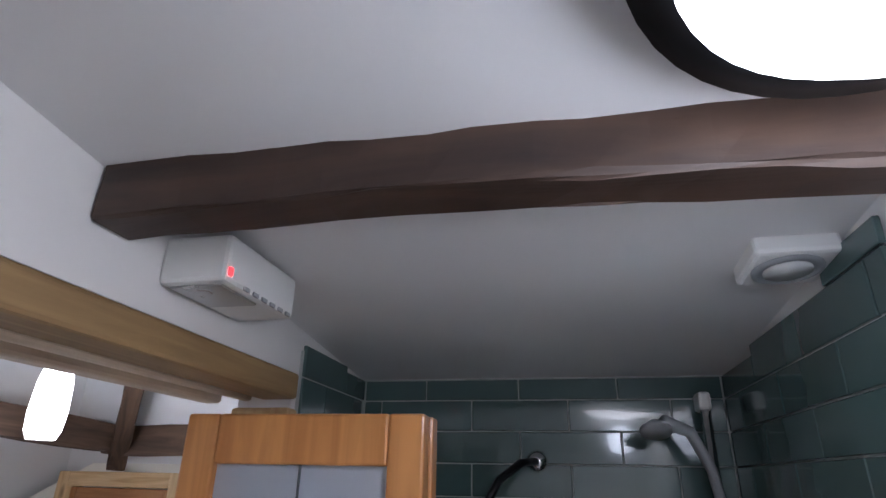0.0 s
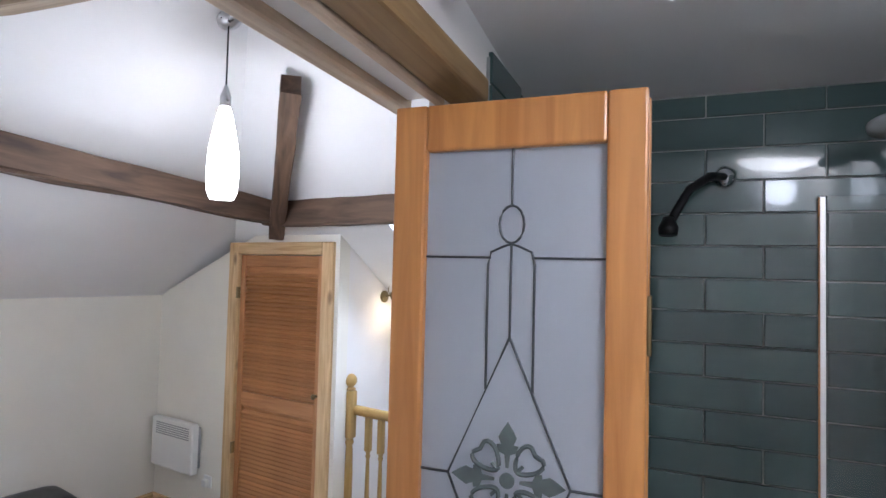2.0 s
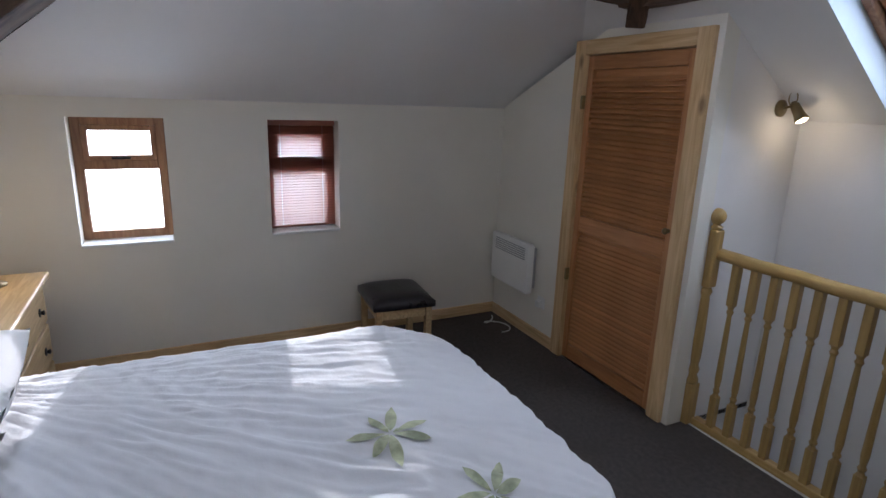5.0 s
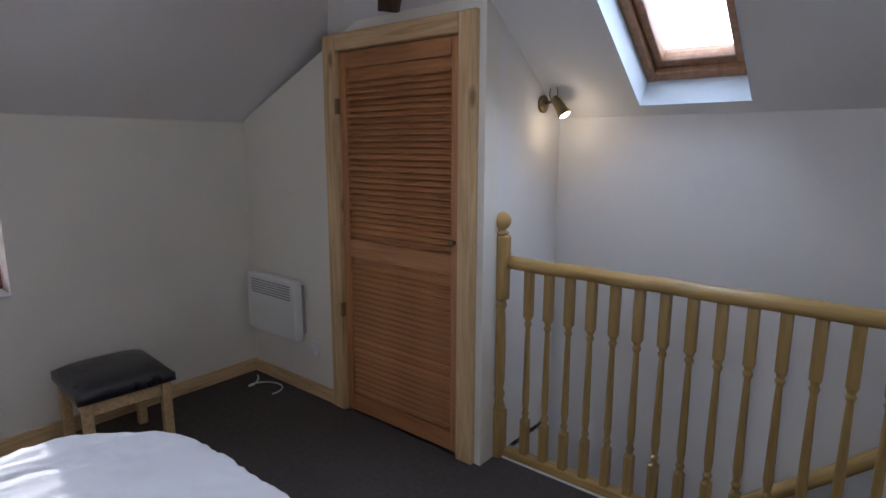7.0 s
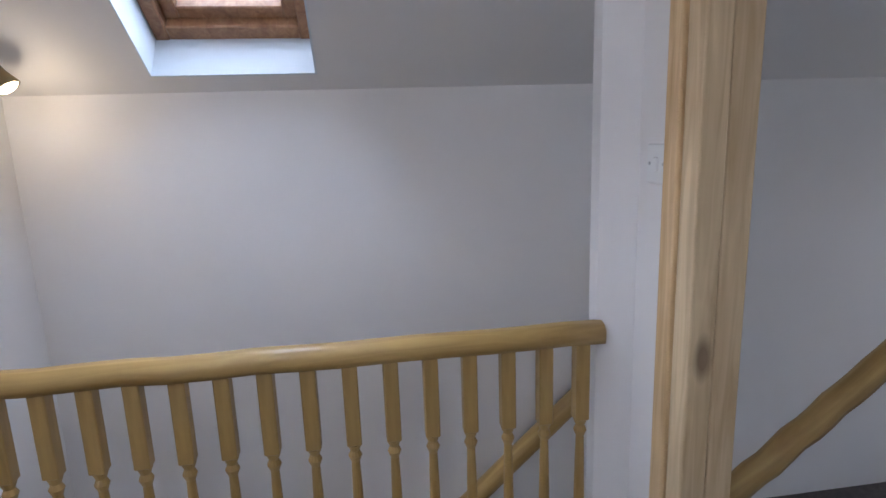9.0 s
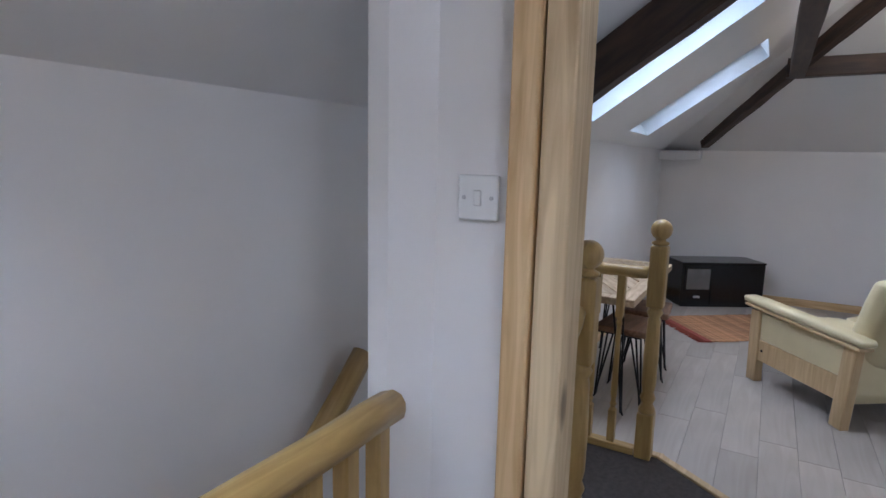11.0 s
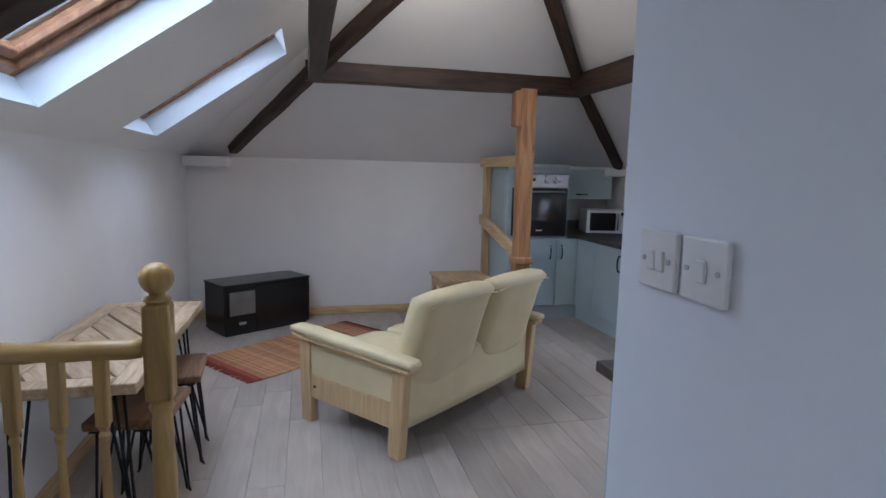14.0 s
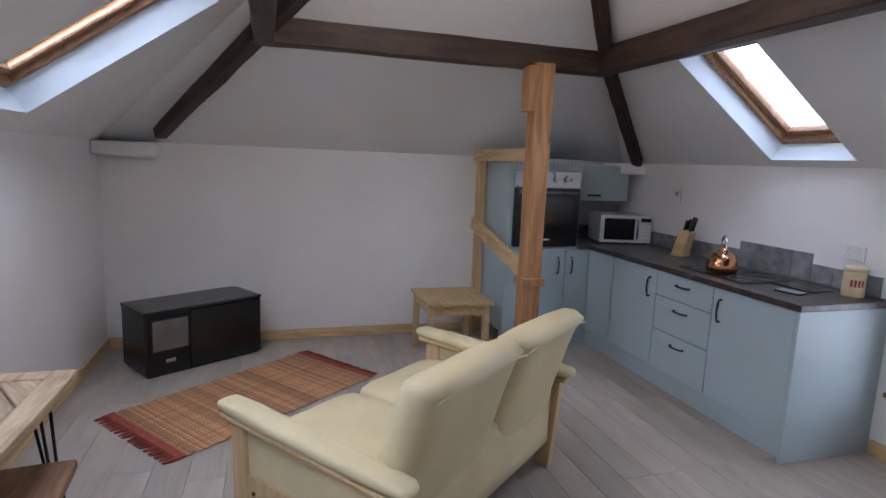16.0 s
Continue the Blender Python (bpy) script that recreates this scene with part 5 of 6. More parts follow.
part("seat_cushion", soft_box(-W_ + 0.03, -0.005, 0.16, 0.76, 0.26, 0.45, 0.06, 1, 0.006, None, 5), LEATHER, o, "", True)
part("seat_cushion", soft_box(0.005, W_ - 0.03, 0.16, 0.76, 0.26, 0.45, 0.06, 2, 0.006, None, 5), LEATHER, o, "", True)
# lower back panel with a scooped upper edge
b = bmesh.new()
cols = []
for i in range(41):
    x = -W_ + 0.035 + (2 * W_ - 0.07) * i / 40
    u = abs((i / 40 * 2) % 1.0 * 2 - 1) if i < 40 else 1.0
    zt = 0.40 + 0.10 * u ** 2.2
    cols.append([b.verts.new((x, -0.035 - 0.012 * math.cos((i / 20 - 1) * 1.5), 0.155 + (zt - 0.155) * k / 5)) for k in range(6)])
for a, c2 in zip(cols, cols[1:]):
    for k in range(5):
        b.faces.new((a[k], c2[k], c2[k + 1], a[k + 1]))
ex = bmesh.ops.extrude_face_region(b, geom=b.faces[:])
for v in [q for q in ex["geom"] if isinstance(q, bmesh.types.BMVert)]:
    v.co.y += 0.06
bmesh.ops.recalc_face_normals(b, faces=b.faces)
part("lower_back", b, LEATHER, o, "cream leather lower back panel", True)
for i, (x0, x1) in enumerate(((-W_ + 0.03, -0.004), (0.004, W_ - 0.03))):
    b = bmesh.new()
    NX, NZ = 14, 16
    front, back = [], []
    for ix in range(NX + 1):
        fx = ix / NX
        colf, colb = [], []
        for iz in range(NZ + 1):
            fz = iz / NZ
            u = 2 * fx - 1
            zlow = 0.335 + 0.115 * abs(u) ** 2.4
            z = zlow + (0.90 - 0.02 * abs(u) ** 4 - zlow) * fz
            e = max(abs(u) ** 8, (2 * fz - 1) ** 8 if fz > 0.5 else 0)
            th = 0.075 * math.sqrt(max(0.02, 1 - e))
            lean = 0.05 - 0.30 * (z - 0.34)
            x = x0 + (x1 - x0) * fx
            w = 0.006 * noise.noise(Vector((x * 6, z * 6, i)))
            roll_ = 0.025 * math.exp(-((fz - 0.93) / 0.06) ** 2)
            colf.append(b.verts.new((x, lean + th + 0.02 + w + 0.02 * (1 - u * u) * math.sin(math.pi * fz), z)))
            colb.append(b.verts.new((x, lean - th - 0.012 * (1 - u * u) + w - roll_, z)))
        front.append(colf)
        back.append(colb)
    for gset, flip in ((front, 1), (back, 0)):
        for a, c2 in zip(gset, gset[1:]):
            for k in range(NZ):
                b.faces.new((a[k], c2[k], c2[k + 1], a[k + 1]))
    for ix in range(NX):
        for k in (0, NZ):
            b.faces.new((front[ix][k], front[ix + 1][k], back[ix + 1][k], back[ix][k]))
    for k in range(NZ):
        for ix in (0, NX):
            b.faces.new((front[ix][k], front[ix][k + 1], back[ix][k + 1], back[ix][k]))
    bmesh.ops.recalc_face_normals(b, faces=b.faces)
    cush = part("back_cushion", b, LEATHER, o, "padded cream leather backrest", True)
    pipe = []
    for t in range(33):
        f = t / 32
        u = -1 + 2 * f
        pipe.append((x0 + (x1 - x0) * (0.5 + 0.49 * u), 0.05 - 0.30 * 0.50 - 0.088 - 0.004 * (1 - u * u), 0.845 - 0.015 * abs(u) ** 4))
    part("seam", tube_bm(pipe, 0.004, 6), LEATHER, cush, "piped seam", True)

# ---- rug ----
ru = Vector((0.93, -1.18, 0)).normalized()
o = thing("rug", (4.245, 3.54, 0.012), "orange and rust woven rag rug with fringed ends", "rug", "", math.degrees(math.atan2(ru.y, ru.x)))
RL, RWD = 1.50, 0.78
rnd = random.Random(5)
n = 75
strip = None
for i in range(n):
    if strip is None:
        q = part("woven_strip", box_bm(0, RL * 0.93 / n, -RWD, 0, -0.008, 0.0, 0.003, 1), RUG, o)
        strip = q.data
    else:
        q = new("woven_strip", strip)
        q.parent = o
    q.location = (RL * i / n, rnd.uniform(-0.006, 0.006), rnd.uniform(-0.0015, 0.002))
tuft = None
for k in range(34):
    y = -RWD * (k + 0.5) / 34
    for x, turn_ in ((0, math.pi), (RL, 0.0)):
        if tuft is None:
            q = part("fringe_tuft", tube_bm([(-0.004, 0, -0.003), (0.03, 0.003, -0.004), (0.065, -0.004, -0.008)], [0.008, 0.007, 0.004], 5), RUGRED, o)
            tuft = q.data
        else:
            q = new("fringe_tuft", tuft)
            q.parent = o
        q.matrix_local = Matrix.Translation((x, y, 0)) @ Matrix.Rotation(turn_ + rnd.uniform(-0.3, 0.3), 4, "Z")
part("end_band", box_bm(0, 0.05, -RWD, 0.0, -0.007, 0.0035), RUGRED, o)
part("end_band", box_bm(RL - 0.05, RL, -RWD, 0.0, -0.007, 0.0035), RUGRED, o)

# ---- black stove cabinet in the corner ----
o = thing("media_cabinet", (4.79, 3.425, 0), "glossy black cabinet with a small glazed window", "cabinet", "", math.degrees(math.atan2(-0.741, 0.471)))
part("carcass", box_bm(0.0, 0.88, 0.0, 0.40, 0.02, 0.455, 0.004, 1), BLACK, o)
part("top", box_bm(-0.006, 0.886, -0.008, 0.405, 0.456, 0.478, 0.004, 2), BLACK, o)
part("plinth", box_bm(0.02, 0.86, 0.02, 0.38, 0.0, 0.02), BLACK, o)
part("door", box_bm(0.315, 0.875, -0.012, -0.001, 0.03, 0.45, 0.003, 1), BLACK, o)
win = part("glazed_opening", box_bm(0.05, 0.30, -0.004, 0.001, 0.19, 0.41, 0.002, 1), STOVEGLASS, o, "grey reflecting glass")
for bx in ((0.04, 0.31, 0.41, 0.43), (0.04, 0.31, 0.17, 0.19)):
    part("frame_bar", box_bm(bx[0], bx[1], -0.012, -0.001, bx[2], bx[3], 0.002, 1), BLACK, win)
for bx in ((0.03, 0.05), (0.30, 0.313)):
    part("frame_bar", box_bm(bx[0], bx[1], -0.012, -0.001, 0.17, 0.43, 0.002, 1), BLACK, win)
part("handle", box_bm(0.13, 0.20, -0.016, -0.011, 0.10, 0.125, 0.004, 2), STEEL, o, "small chrome catch")

# ---- side table ----
o = thing("side_table", (4.94, 1.19, 0), "small pale oak side table by the end wall", "table")
part("tabletop", box_bm(-0.28, 0.28, -0.27, 0.27, 0.475, 0.505, 0.008, 2), OAK, o)
for sx in (-1, 1):
    for sy in (-1, 1):
        part("leg", box_bm(sx * 0.235 - 0.024, sx * 0.235 + 0.024, sy * 0.225 - 0.024, sy * 0.225 + 0.024, 0, 0.475, 0.005, 1), OAK, o)
for sy in (-1, 1):
    part("apron", box_bm(-0.21, 0.21, sy * 0.225 - 0.01, sy * 0.225 + 0.01, 0.40, 0.475), OAK, o)
for sx in (-1, 1):
    part("apron", box_bm(sx * 0.235 - 0.01, sx * 0.235 + 0.01, -0.2, 0.2, 0.40, 0.475), OAK, o)


# ---- dining table with hairpin legs, two stools ----
def hairpin(h, spread, tilt):
    b = tube_bm([(-0.05, 0, h), (-0.012, spread * 0.8, 0.03), (0.0, spread, 0.012), (0.012, spread * 0.8, 0.03), (0.05, 0, h)], 0.006, 8)
    tube_bm([(0.0, -0.05, h), (0.004, spread * 0.9, 0.03)], 0.006, 8, b)
    box_bm(-0.06, 0.06, -0.06, 0.03, h - 0.004, h, 0, 1, b)
    return b


TX0, TX1, TY0, TY1 = 1.72, 3.06, 3.30, 3.82
o = thing("dining_table", (0, 0, 0), "reclaimed pallet wood table on black hairpin legs", "table")
TH = 0.735
DIAG = 32
for nm, bx in (("edge_board", (TX0, TX1, TY0, TY0 + 0.085)), ("edge_board", (TX0, TX1, TY1 - 0.085, TY1))):
    part(nm, box_bm(*bx, TH - 0.045, TH, 0.006, 2), TABLEWOOD, o)
for x0 in (TX0, TX1 - 0.085):
    part("end_board", box_bm(x0, x0 + 0.085, TY0 + 0.086, TY1 - 0.086, TH - 0.045, TH, 0.006, 2), TABLEWOOD, o)
# inner boards lie on the diagonal inside the frame
inner = [(TX0 + 0.087, TY0 + 0.087), (TX1 - 0.087, TY0 + 0.087), (TX1 - 0.087, TY1 - 0.087), (TX0 + 0.087, TY1 - 0.087)]
dg = math.radians(DIAG)
dn = Vector((-math.sin(dg), math.cos(dg)))
lo_, hi_ = min(dn.dot(Vector(p)) for p in inner), max(dn.dot(Vector(p)) for p in inner)
step, k = 0.125, 0
while lo_ + k * step < hi_:
    c0, c1 = lo_ + k * step + 0.005, lo_ + (k + 1) * step - 0.005
    poly = clip(clip(inner, dn.x, dn.y, c1), -dn.x, -dn.y, -c0)
    if len(poly) > 2:
        ctr = Vector((sum(p[0] for p in poly) / len(poly), sum(p[1] for p in poly) / len(poly)))
        turn = Matrix.Rotation(-dg, 2)
        bb = bmesh.new()
        low = [bb.verts.new((*(turn @ (Vector(p) - ctr)), -0.028)) for p in poly]
        high = [bb.verts.new((*(turn @ (Vector(p) - ctr)), -0.004 + 0.002 * (k % 3))) for p in poly]
        bb.faces.new(low[::-1])
        rim = bb.faces.new(high)
        for i in range(len(poly)):
            bb.faces.new((low[i], low[(i + 1) % len(poly)], high[(i + 1) % len(poly)], high[i]))
        bmesh.ops.bevel(bb, geom=list(rim.edges), offset=0.003, segments=1, affect="EDGES")
        part("board", bb, TABLEWOOD, o).matrix_local = Matrix.Translation((ctr.x, ctr.y, TH)) @ Matrix.Rotation(dg, 4, "Z")
    k += 1
part("under_board", box_bm(TX0 + 0.02, TX1 - 0.02, TY0 + 0.02, TY1 - 0.02, TH - 0.048, TH - 0.031), BLACKMETAL, o)
for sx, x in ((-1, TX0 + 0.10), (1, TX1 - 0.10)):
    for sy, y in ((-1, TY0 + 0.09), (1, TY1 - 0.09)):
        part("hairpin_leg", hairpin(TH - 0.05, 0.05, 0), BLACKMETAL, o, "black steel hairpin leg", True).matrix_local = Matrix.Translation((x, y, 0)) @ Matrix.Rotation(0 if sy > 0 else math.pi, 4, "Z")


def stool(x, y, rz):
    o = thing("bar_stool", (x, y, 0), "brown wooden stool on black hairpin legs under the table", "stool", "stools at the table", rz)
    b = box_bm(-0.19, 0.19, -0.16, 0.16, 0.46, 0.50, 0.012, 3)
    for v in b.verts:
        v.co.x += 0.012 * noise.noise(Vector((v.co.x * 5, v.co.y * 7, x)))
        v.co.y += 0.015 * noise.noise(Vector((v.co.y * 5, v.co.x * 7, x + 3)))
    part("seat", b, SEATWOOD, o, "dark brown waney-edged seat")
    for sx in (-1, 1):
        for sy in (-1, 1):
            part("hairpin_leg", hairpin(0.46, 0.05, 0), BLACKMETAL, o, "black steel hairpin leg", True).matrix_local = Matrix.Translation((sx * 0.13, sy * 0.10, 0)) @ Matrix.Rotation(0 if sy > 0 else math.pi, 4, "Z")


stool(2.60, 3.38, 4)
stool(2.12, 3.40, -5)

# ---- post and timber framing round the kitchen tower ----
POST = (4.28, 0.82)
t = timber_bm((0, 0, 0), (2.26, 0, 0), 0.13, 0.13, 0.007, 24, 31)
bmesh.ops.transform(t, verts=t.verts, matrix=Matrix.Translation((POST[0], POST[1], 0)) @ Matrix.Rotation(-math.pi / 2, 4, "Y"))
o = thing("timber_post", (0, 0, 0), "old orange pine post with knots and a notched head", "post")
part("shaft", t, POSTWOOD, o)
part("head_block", box_bm(POST[0] - 0.06, POST[0] + 0.06, POST[1] + 0.06, POST[1] + 0.12, 1.94, 2.24, 0.008, 2), POSTWOOD, o)
part("collar", box_bm(POST[0] - 0.085, POST[0] + 0.085, POST[1] - 0.085, POST[1] + 0.085, 0.73, 0.79, 0.008, 2), POSTWOOD, o, "nailed timber collar")
structure("trim_tower_post", box_bm(5.49, 5.568, 0.715, 0.79, 0.0, 1.70, 0.008, 2), PINE, "pine upright against the end wall")
structure("trim_tower_head", box_bm(4.35, 5.49, 0.78, 0.85, 1.60, 1.70, 0.008, 2), PINEX, "pine head rail beside the kitchen tower")
m = Matrix.Translation((5.49, 0.79, 1.04)) @ Matrix.Rotation(radians(-12), 4, "Y")
structure("trim_tower_brace", box_bm(-1.16, 0.0, 0.0, 0.06, -0.05, 0.05, 0.008, 2, None, m), PINEX, "pine brace beside the kitchen tower")
structure("trim_wall_plate_left", box_bm(5.36, XE, 3.42, YN, 1.53, 1.635, 0.02, 3), PLASTER, "plastered wall plate end in the corner")
structure("trim_wall_plate_right", box_bm(5.18, XE, YS, -0.52, 1.53, 1.635, 0.02, 3), PLASTER, "plastered wall plate end in the corner")


# ---- kitchen ----
def handle(par, a, c, out):
    """A dark cast bow handle from a to c, standing out along out."""
    a, c, out = Vector(a), Vector(c), Vector(out)
    pts = [a, a + out * 0.018, a.lerp(c, 0.2) + out * 0.026, a.lerp(c, 0.5) + out * 0.03, a.lerp(c, 0.8) + out * 0.026, c + out * 0.018, c]
    part("handle", tube_bm(pts, [0.008, 0.006, 0.007, 0.006, 0.007, 0.006, 0.008], 8), BLACKMETAL, par, "dark cast bow handle", True)


CF, CB = -0.09, YS          # south run: front and back
XT = 4.97                   # east run: front
o = thing("oven_tower", (0, 0, 0), "pale blue tall kitchen unit with a built-in oven", "cabinet")
part("body", box_bm(XT + 0.02, XE - 0.002, 0.03, 0.71, 0.15, 1.64, 0.003, 1), CABINET, o)
part("vent_panel", box_bm(XT, XT + 0.02, 0.03, 0.71, 1.54, 1.64, 0.003, 1), CABINET, o)
for i in range(18):
    part("vent_slot", box_bm(XT - 0.003, XT + 0.001, 0.07 + i * 0.034, 0.088 + i * 0.034, 1.575, 1.61), GREYPL, o)
d = part("door", box_bm(XT, XT + 0.02, 0.15, 0.71, 0.155, 0.87, 0.004, 2), CABINET, o)
handle(d, (XT, 0.22, 0.66), (XT, 0.22, 0.80), (-1, 0, 0))
part("plinth", box_bm(XT + 0.05, XT + 0.07, -0.16, 0.71, 0, 0.15), CABINET, o)
o = thing("oven", (0, 0, 0), "built-in oven with steel panel and black glass door", "oven")
part("control_panel", box_bm(XT - 0.012, XT + 0.018, 0.06, 0.66, 1.40, 1.535, 0.003, 1), STEEL, o)
dd = part("door", box_bm(XT - 0.022, XT + 0.018, 0.06, 0.66, 0.90, 1.395, 0.004, 2), BLACK, o, "black glass door")
part("window", box_bm(XT - 0.0245, XT - 0.021, 0.12, 0.60, 1.06, 1.32), MIRROR, dd, "dark reflecting glass")
part("bar_handle", tube_bm([(XT - 0.022, 0.10, 1.36), (XT - 0.055, 0.10, 1.36), (XT - 0.055, 0.62, 1.36), (XT - 0.022, 0.62, 1.36)], 0.009), STEEL, dd, "steel bar handle", True)
part("display", box_bm(XT - 0.0145, XT - 0.011, 0.42, 0.50, 1.465, 1.50), BLACK, o)
for y in (0.20, 0.30):
    part("knob", lathe_bm([(0.024, 0), (0.022, 0.02), (0.018, 0.022)], 20, None, Matrix.Translation((XT - 0.012, y, 1.47)) @ Matrix.Rotation(-math.pi / 2, 4, "Y")), STEEL, o, "", True)
part("badge", box_bm(XT - 0.0245, XT - 0.021, 0.33, 0.40, 0.955, 0.967), WHITEPL, o, "small pale maker's mark bar")
o = thing("base_cabinet", (0, 0, 0), "pale blue base cabinet in the kitchen corner", "cabinet", "kitchen base units")
part("body", box_bm(XT + 0.02, XE - 0.002, CB + 0.002, 0.028, 0.15, 0.87), CABINET, o)
d = part("door", box_bm(XT, XT + 0.02, -0.085, 0.145, 0.155, 0.87, 0.004, 2), CABINET, o)
handle(d, (XT, 0.09, 0.66), (XT, 0.09, 0.80), (-1, 0, 0))


def unit(x0, x1, kind, hx=None):
    o = thing("base_cabinet", (0, 0, 0), "pale blue %s" % ("base cabinet with three drawers" if kind == "drawers" else "base cabinet with a single door"), "cabinet", "kitchen base units")
    part("body", box_bm(x0 + 0.001, x1 - 0.001, CB + 0.002, CF - 0.021, 0.15, 0.87), CABINET, o)
    part("plinth", box_bm(x0, x1, CF - 0.07, CF - 0.05, 0.0, 0.15), CABINET, o)
    if kind == "drawers":
        for z0, z1 in ((0.155, 0.44), (0.445, 0.69), (0.695, 0.87)):
            d = part("drawer", box_bm(x0 + 0.003, x1 - 0.003, CF - 0.02, CF, z0, z1, 0.004, 2), CABINET, o)
            handle(d, ((x0 + x1) / 2 - 0.06, CF, z1 - 0.07), ((x0 + x1) / 2 + 0.06, CF, z1 - 0.07), (0, 1, 0))
    else:
        d = part("door", box_bm(x0 + 0.003, x1 - 0.003, CF - 0.02, CF, 0.155, 0.87, 0.004, 2), CABINET, o)
        handle(d, (hx, CF, 0.66), (hx, CF, 0.80), (0, 1, 0))


unit(4.05, 4.60, "door", 4.12)
unit(3.50, 4.05, "drawers")
unit(2.91, 3.50, "door", 3.43)
o = thing("filler_panel", (0, 0, 0), "pale blue corner filler between the units", "panel")
part("panel", box_bm(4.60, XT, CF - 0.02, CF, 0.155, 0.87, 0.003, 1), CABINET, o)
part("plinth", box_bm(4.60, XT + 0.05, CF - 0.07, CF - 0.05, 0.0, 0.15), CABINET, o)
o = thing("end_panel", (0, 0, 0), "pale blue end panel of the kitchen run", "panel")
part("panel", box_bm(2.888, 2.908, CB + 0.002, CF + 0.002, 0.0, 0.87, 0.002, 1), CABINET, o)
b = box_bm(2.868, XE - 0.003, CB + 0.003, CF + 0.025, 0.872, 0.91, 0.005, 2)
box_bm(XT - 0.025, XE - 0.003, CF + 0.026, 0.028, 0.872, 0.91, 0.005, 2, b)
o = thing("worktop", (0, 0, 0), "dark grey-brown laminate worktop along the kitchen", "worktop")
part("slab", b, WORKTOP, o)
o = thing("hob", (3.66, -0.40, 0.910), "black glass ceramic hob set in the worktop", "hob")
part("glass", box_bm(-0.29, 0.29, -0.22, 0.22, 0.0, 0.006, 0.002, 1), BLACK, o)
for x, y, r in ((-0.14, -0.1, 0.09), (0.14, -0.1, 0.07), (-0.14, 0.1, 0.07), (0.14, 0.1, 0.09)):
    part("ring", tube_bm([(x + r * math.cos(a), y + r * math.sin(a), 0.0063) for a in [i * math.pi / 14 for i in range(29)]], 0.0012, 4), GREYPL, o, "thin grey cooking ring mark")
# splash tiles
sp = thing("splashback", (0, 0, 0), "row of grey slate splashback tiles above the worktop", "splashback")
x = 2.95
i = 0
while x < 5.45:
    h = 0.18 if 3.36 < x + 0.07 < 3.98 else 0.115
    part("tile", box_bm(x, x + 0.145, YS + 0.002, YS + 0.012, 0.912, 0.912 + h, 0.0015, 1), SLATE, sp)
    x += 0.148
for y in (-0.70, -0.55, -0.40, -0.25, -0.10):
    part("tile", box_bm(XE - 0.012, XE - 0.002, y, min(0.02, y + 0.147), 0.912, 1.02, 0.0015, 1), SLATE, sp)
# wall cupboard
o = thing("wall_cupboard", (0, 0, 0), "small pale grey wall cupboard under the slope", "cabinet")
part("body", box_bm(5.27, XE - 0.002, -0.62, 0.02, 1.28, 1.60, 0.003, 1), CABINET, o)
d = part("door", box_bm(5.25, 5.268, -0.62, 0.02, 1.28, 1.60, 0.004, 2), CABINET, o)
handle(d, (5.25, -0.20, 1.33), (5.25, -0.32, 1.33), (-1, 0, 0))
# microwave
SILVER = material("silver_lacquer", (0.66, 0.67, 0.68), 0.35, metal=0.3, vary=0.03)
o = thing("microwave", (5.17, -0.50, 0.91), "silver microwave oven with a black glass door", "microwave", "", -14)
part("casing", box_bm(-0.17, 0.17, -0.235, 0.235, 0.012, 0.26, 0.006, 2), SILVER, o)
dd = part("door", box_bm(-0.185, -0.168, -0.115, 0.235, 0.014, 0.258, 0.005, 2), SILVER, o)
part("window", box_bm(-0.189, -0.184, -0.075, 0.20, 0.04, 0.232), BLACK, dd, "black glass window")
part("bar_handle", tube_bm([(-0.185, -0.095, 0.05), (-0.205, -0.095, 0.055), (-0.205, -0.095, 0.22), (-0.185, -0.095, 0.225)], 0.007, 8), CHROME, dd, "chrome handle", True)
part("control_panel", box_bm(-0.183, -0.168, -0.235, -0.118, 0.014, 0.258, 0.003, 1), SILVER, o)
part("display", box_bm(-0.187, -0.182, -0.222, -0.13, 0.205, 0.24), BLACK, o)
for r in range(4):
    for c2 in range(3):
        part("key", box_bm(-0.186, -0.182, -0.222 + c2 * 0.032, -0.198 + c2 * 0.032, 0.05 + r * 0.034, 0.074 + r * 0.034), WHITEPL, o)
for sx in (-0.13, 0.13):
    for sy in (-0.2, 0.2):
        part("foot", lathe_bm([(0.014, 0), (0.014, 0.013)], 10, None, Matrix.Translation((sx, sy, 0))), BLACKMETAL, o)
# knife block
o = thing("knife_block", (4.40, -0.56, 0.91), "pale wooden knife block with black handled knives", "knife block", "", 20)
tm = Matrix.Rotation(radians(-14), 4, "Y")
part("block", box_bm(-0.045, 0.045, -0.055, 0.055, 0.008, 0.215, 0.006, 2, None, tm), OAK, o)
part("foot", box_bm(-0.06, 0.055, -0.055, 0.055, 0.0, 0.018, 0.004, 1), OAK, o)
for i, (dx, dy, L) in enumerate(((-0.02, -0.03, 0.11), (-0.02, 0.01, 0.12), (0.015, -0.01, 0.09), (0.018, 0.03, 0.08))):
    part("knife_handle", box_bm(dx - 0.008, dx + 0.008, dy - 0.011, dy + 0.011, 0.20, 0.215 + L, 0.004, 2, None, tm), BLACK, o, "black knife handle")
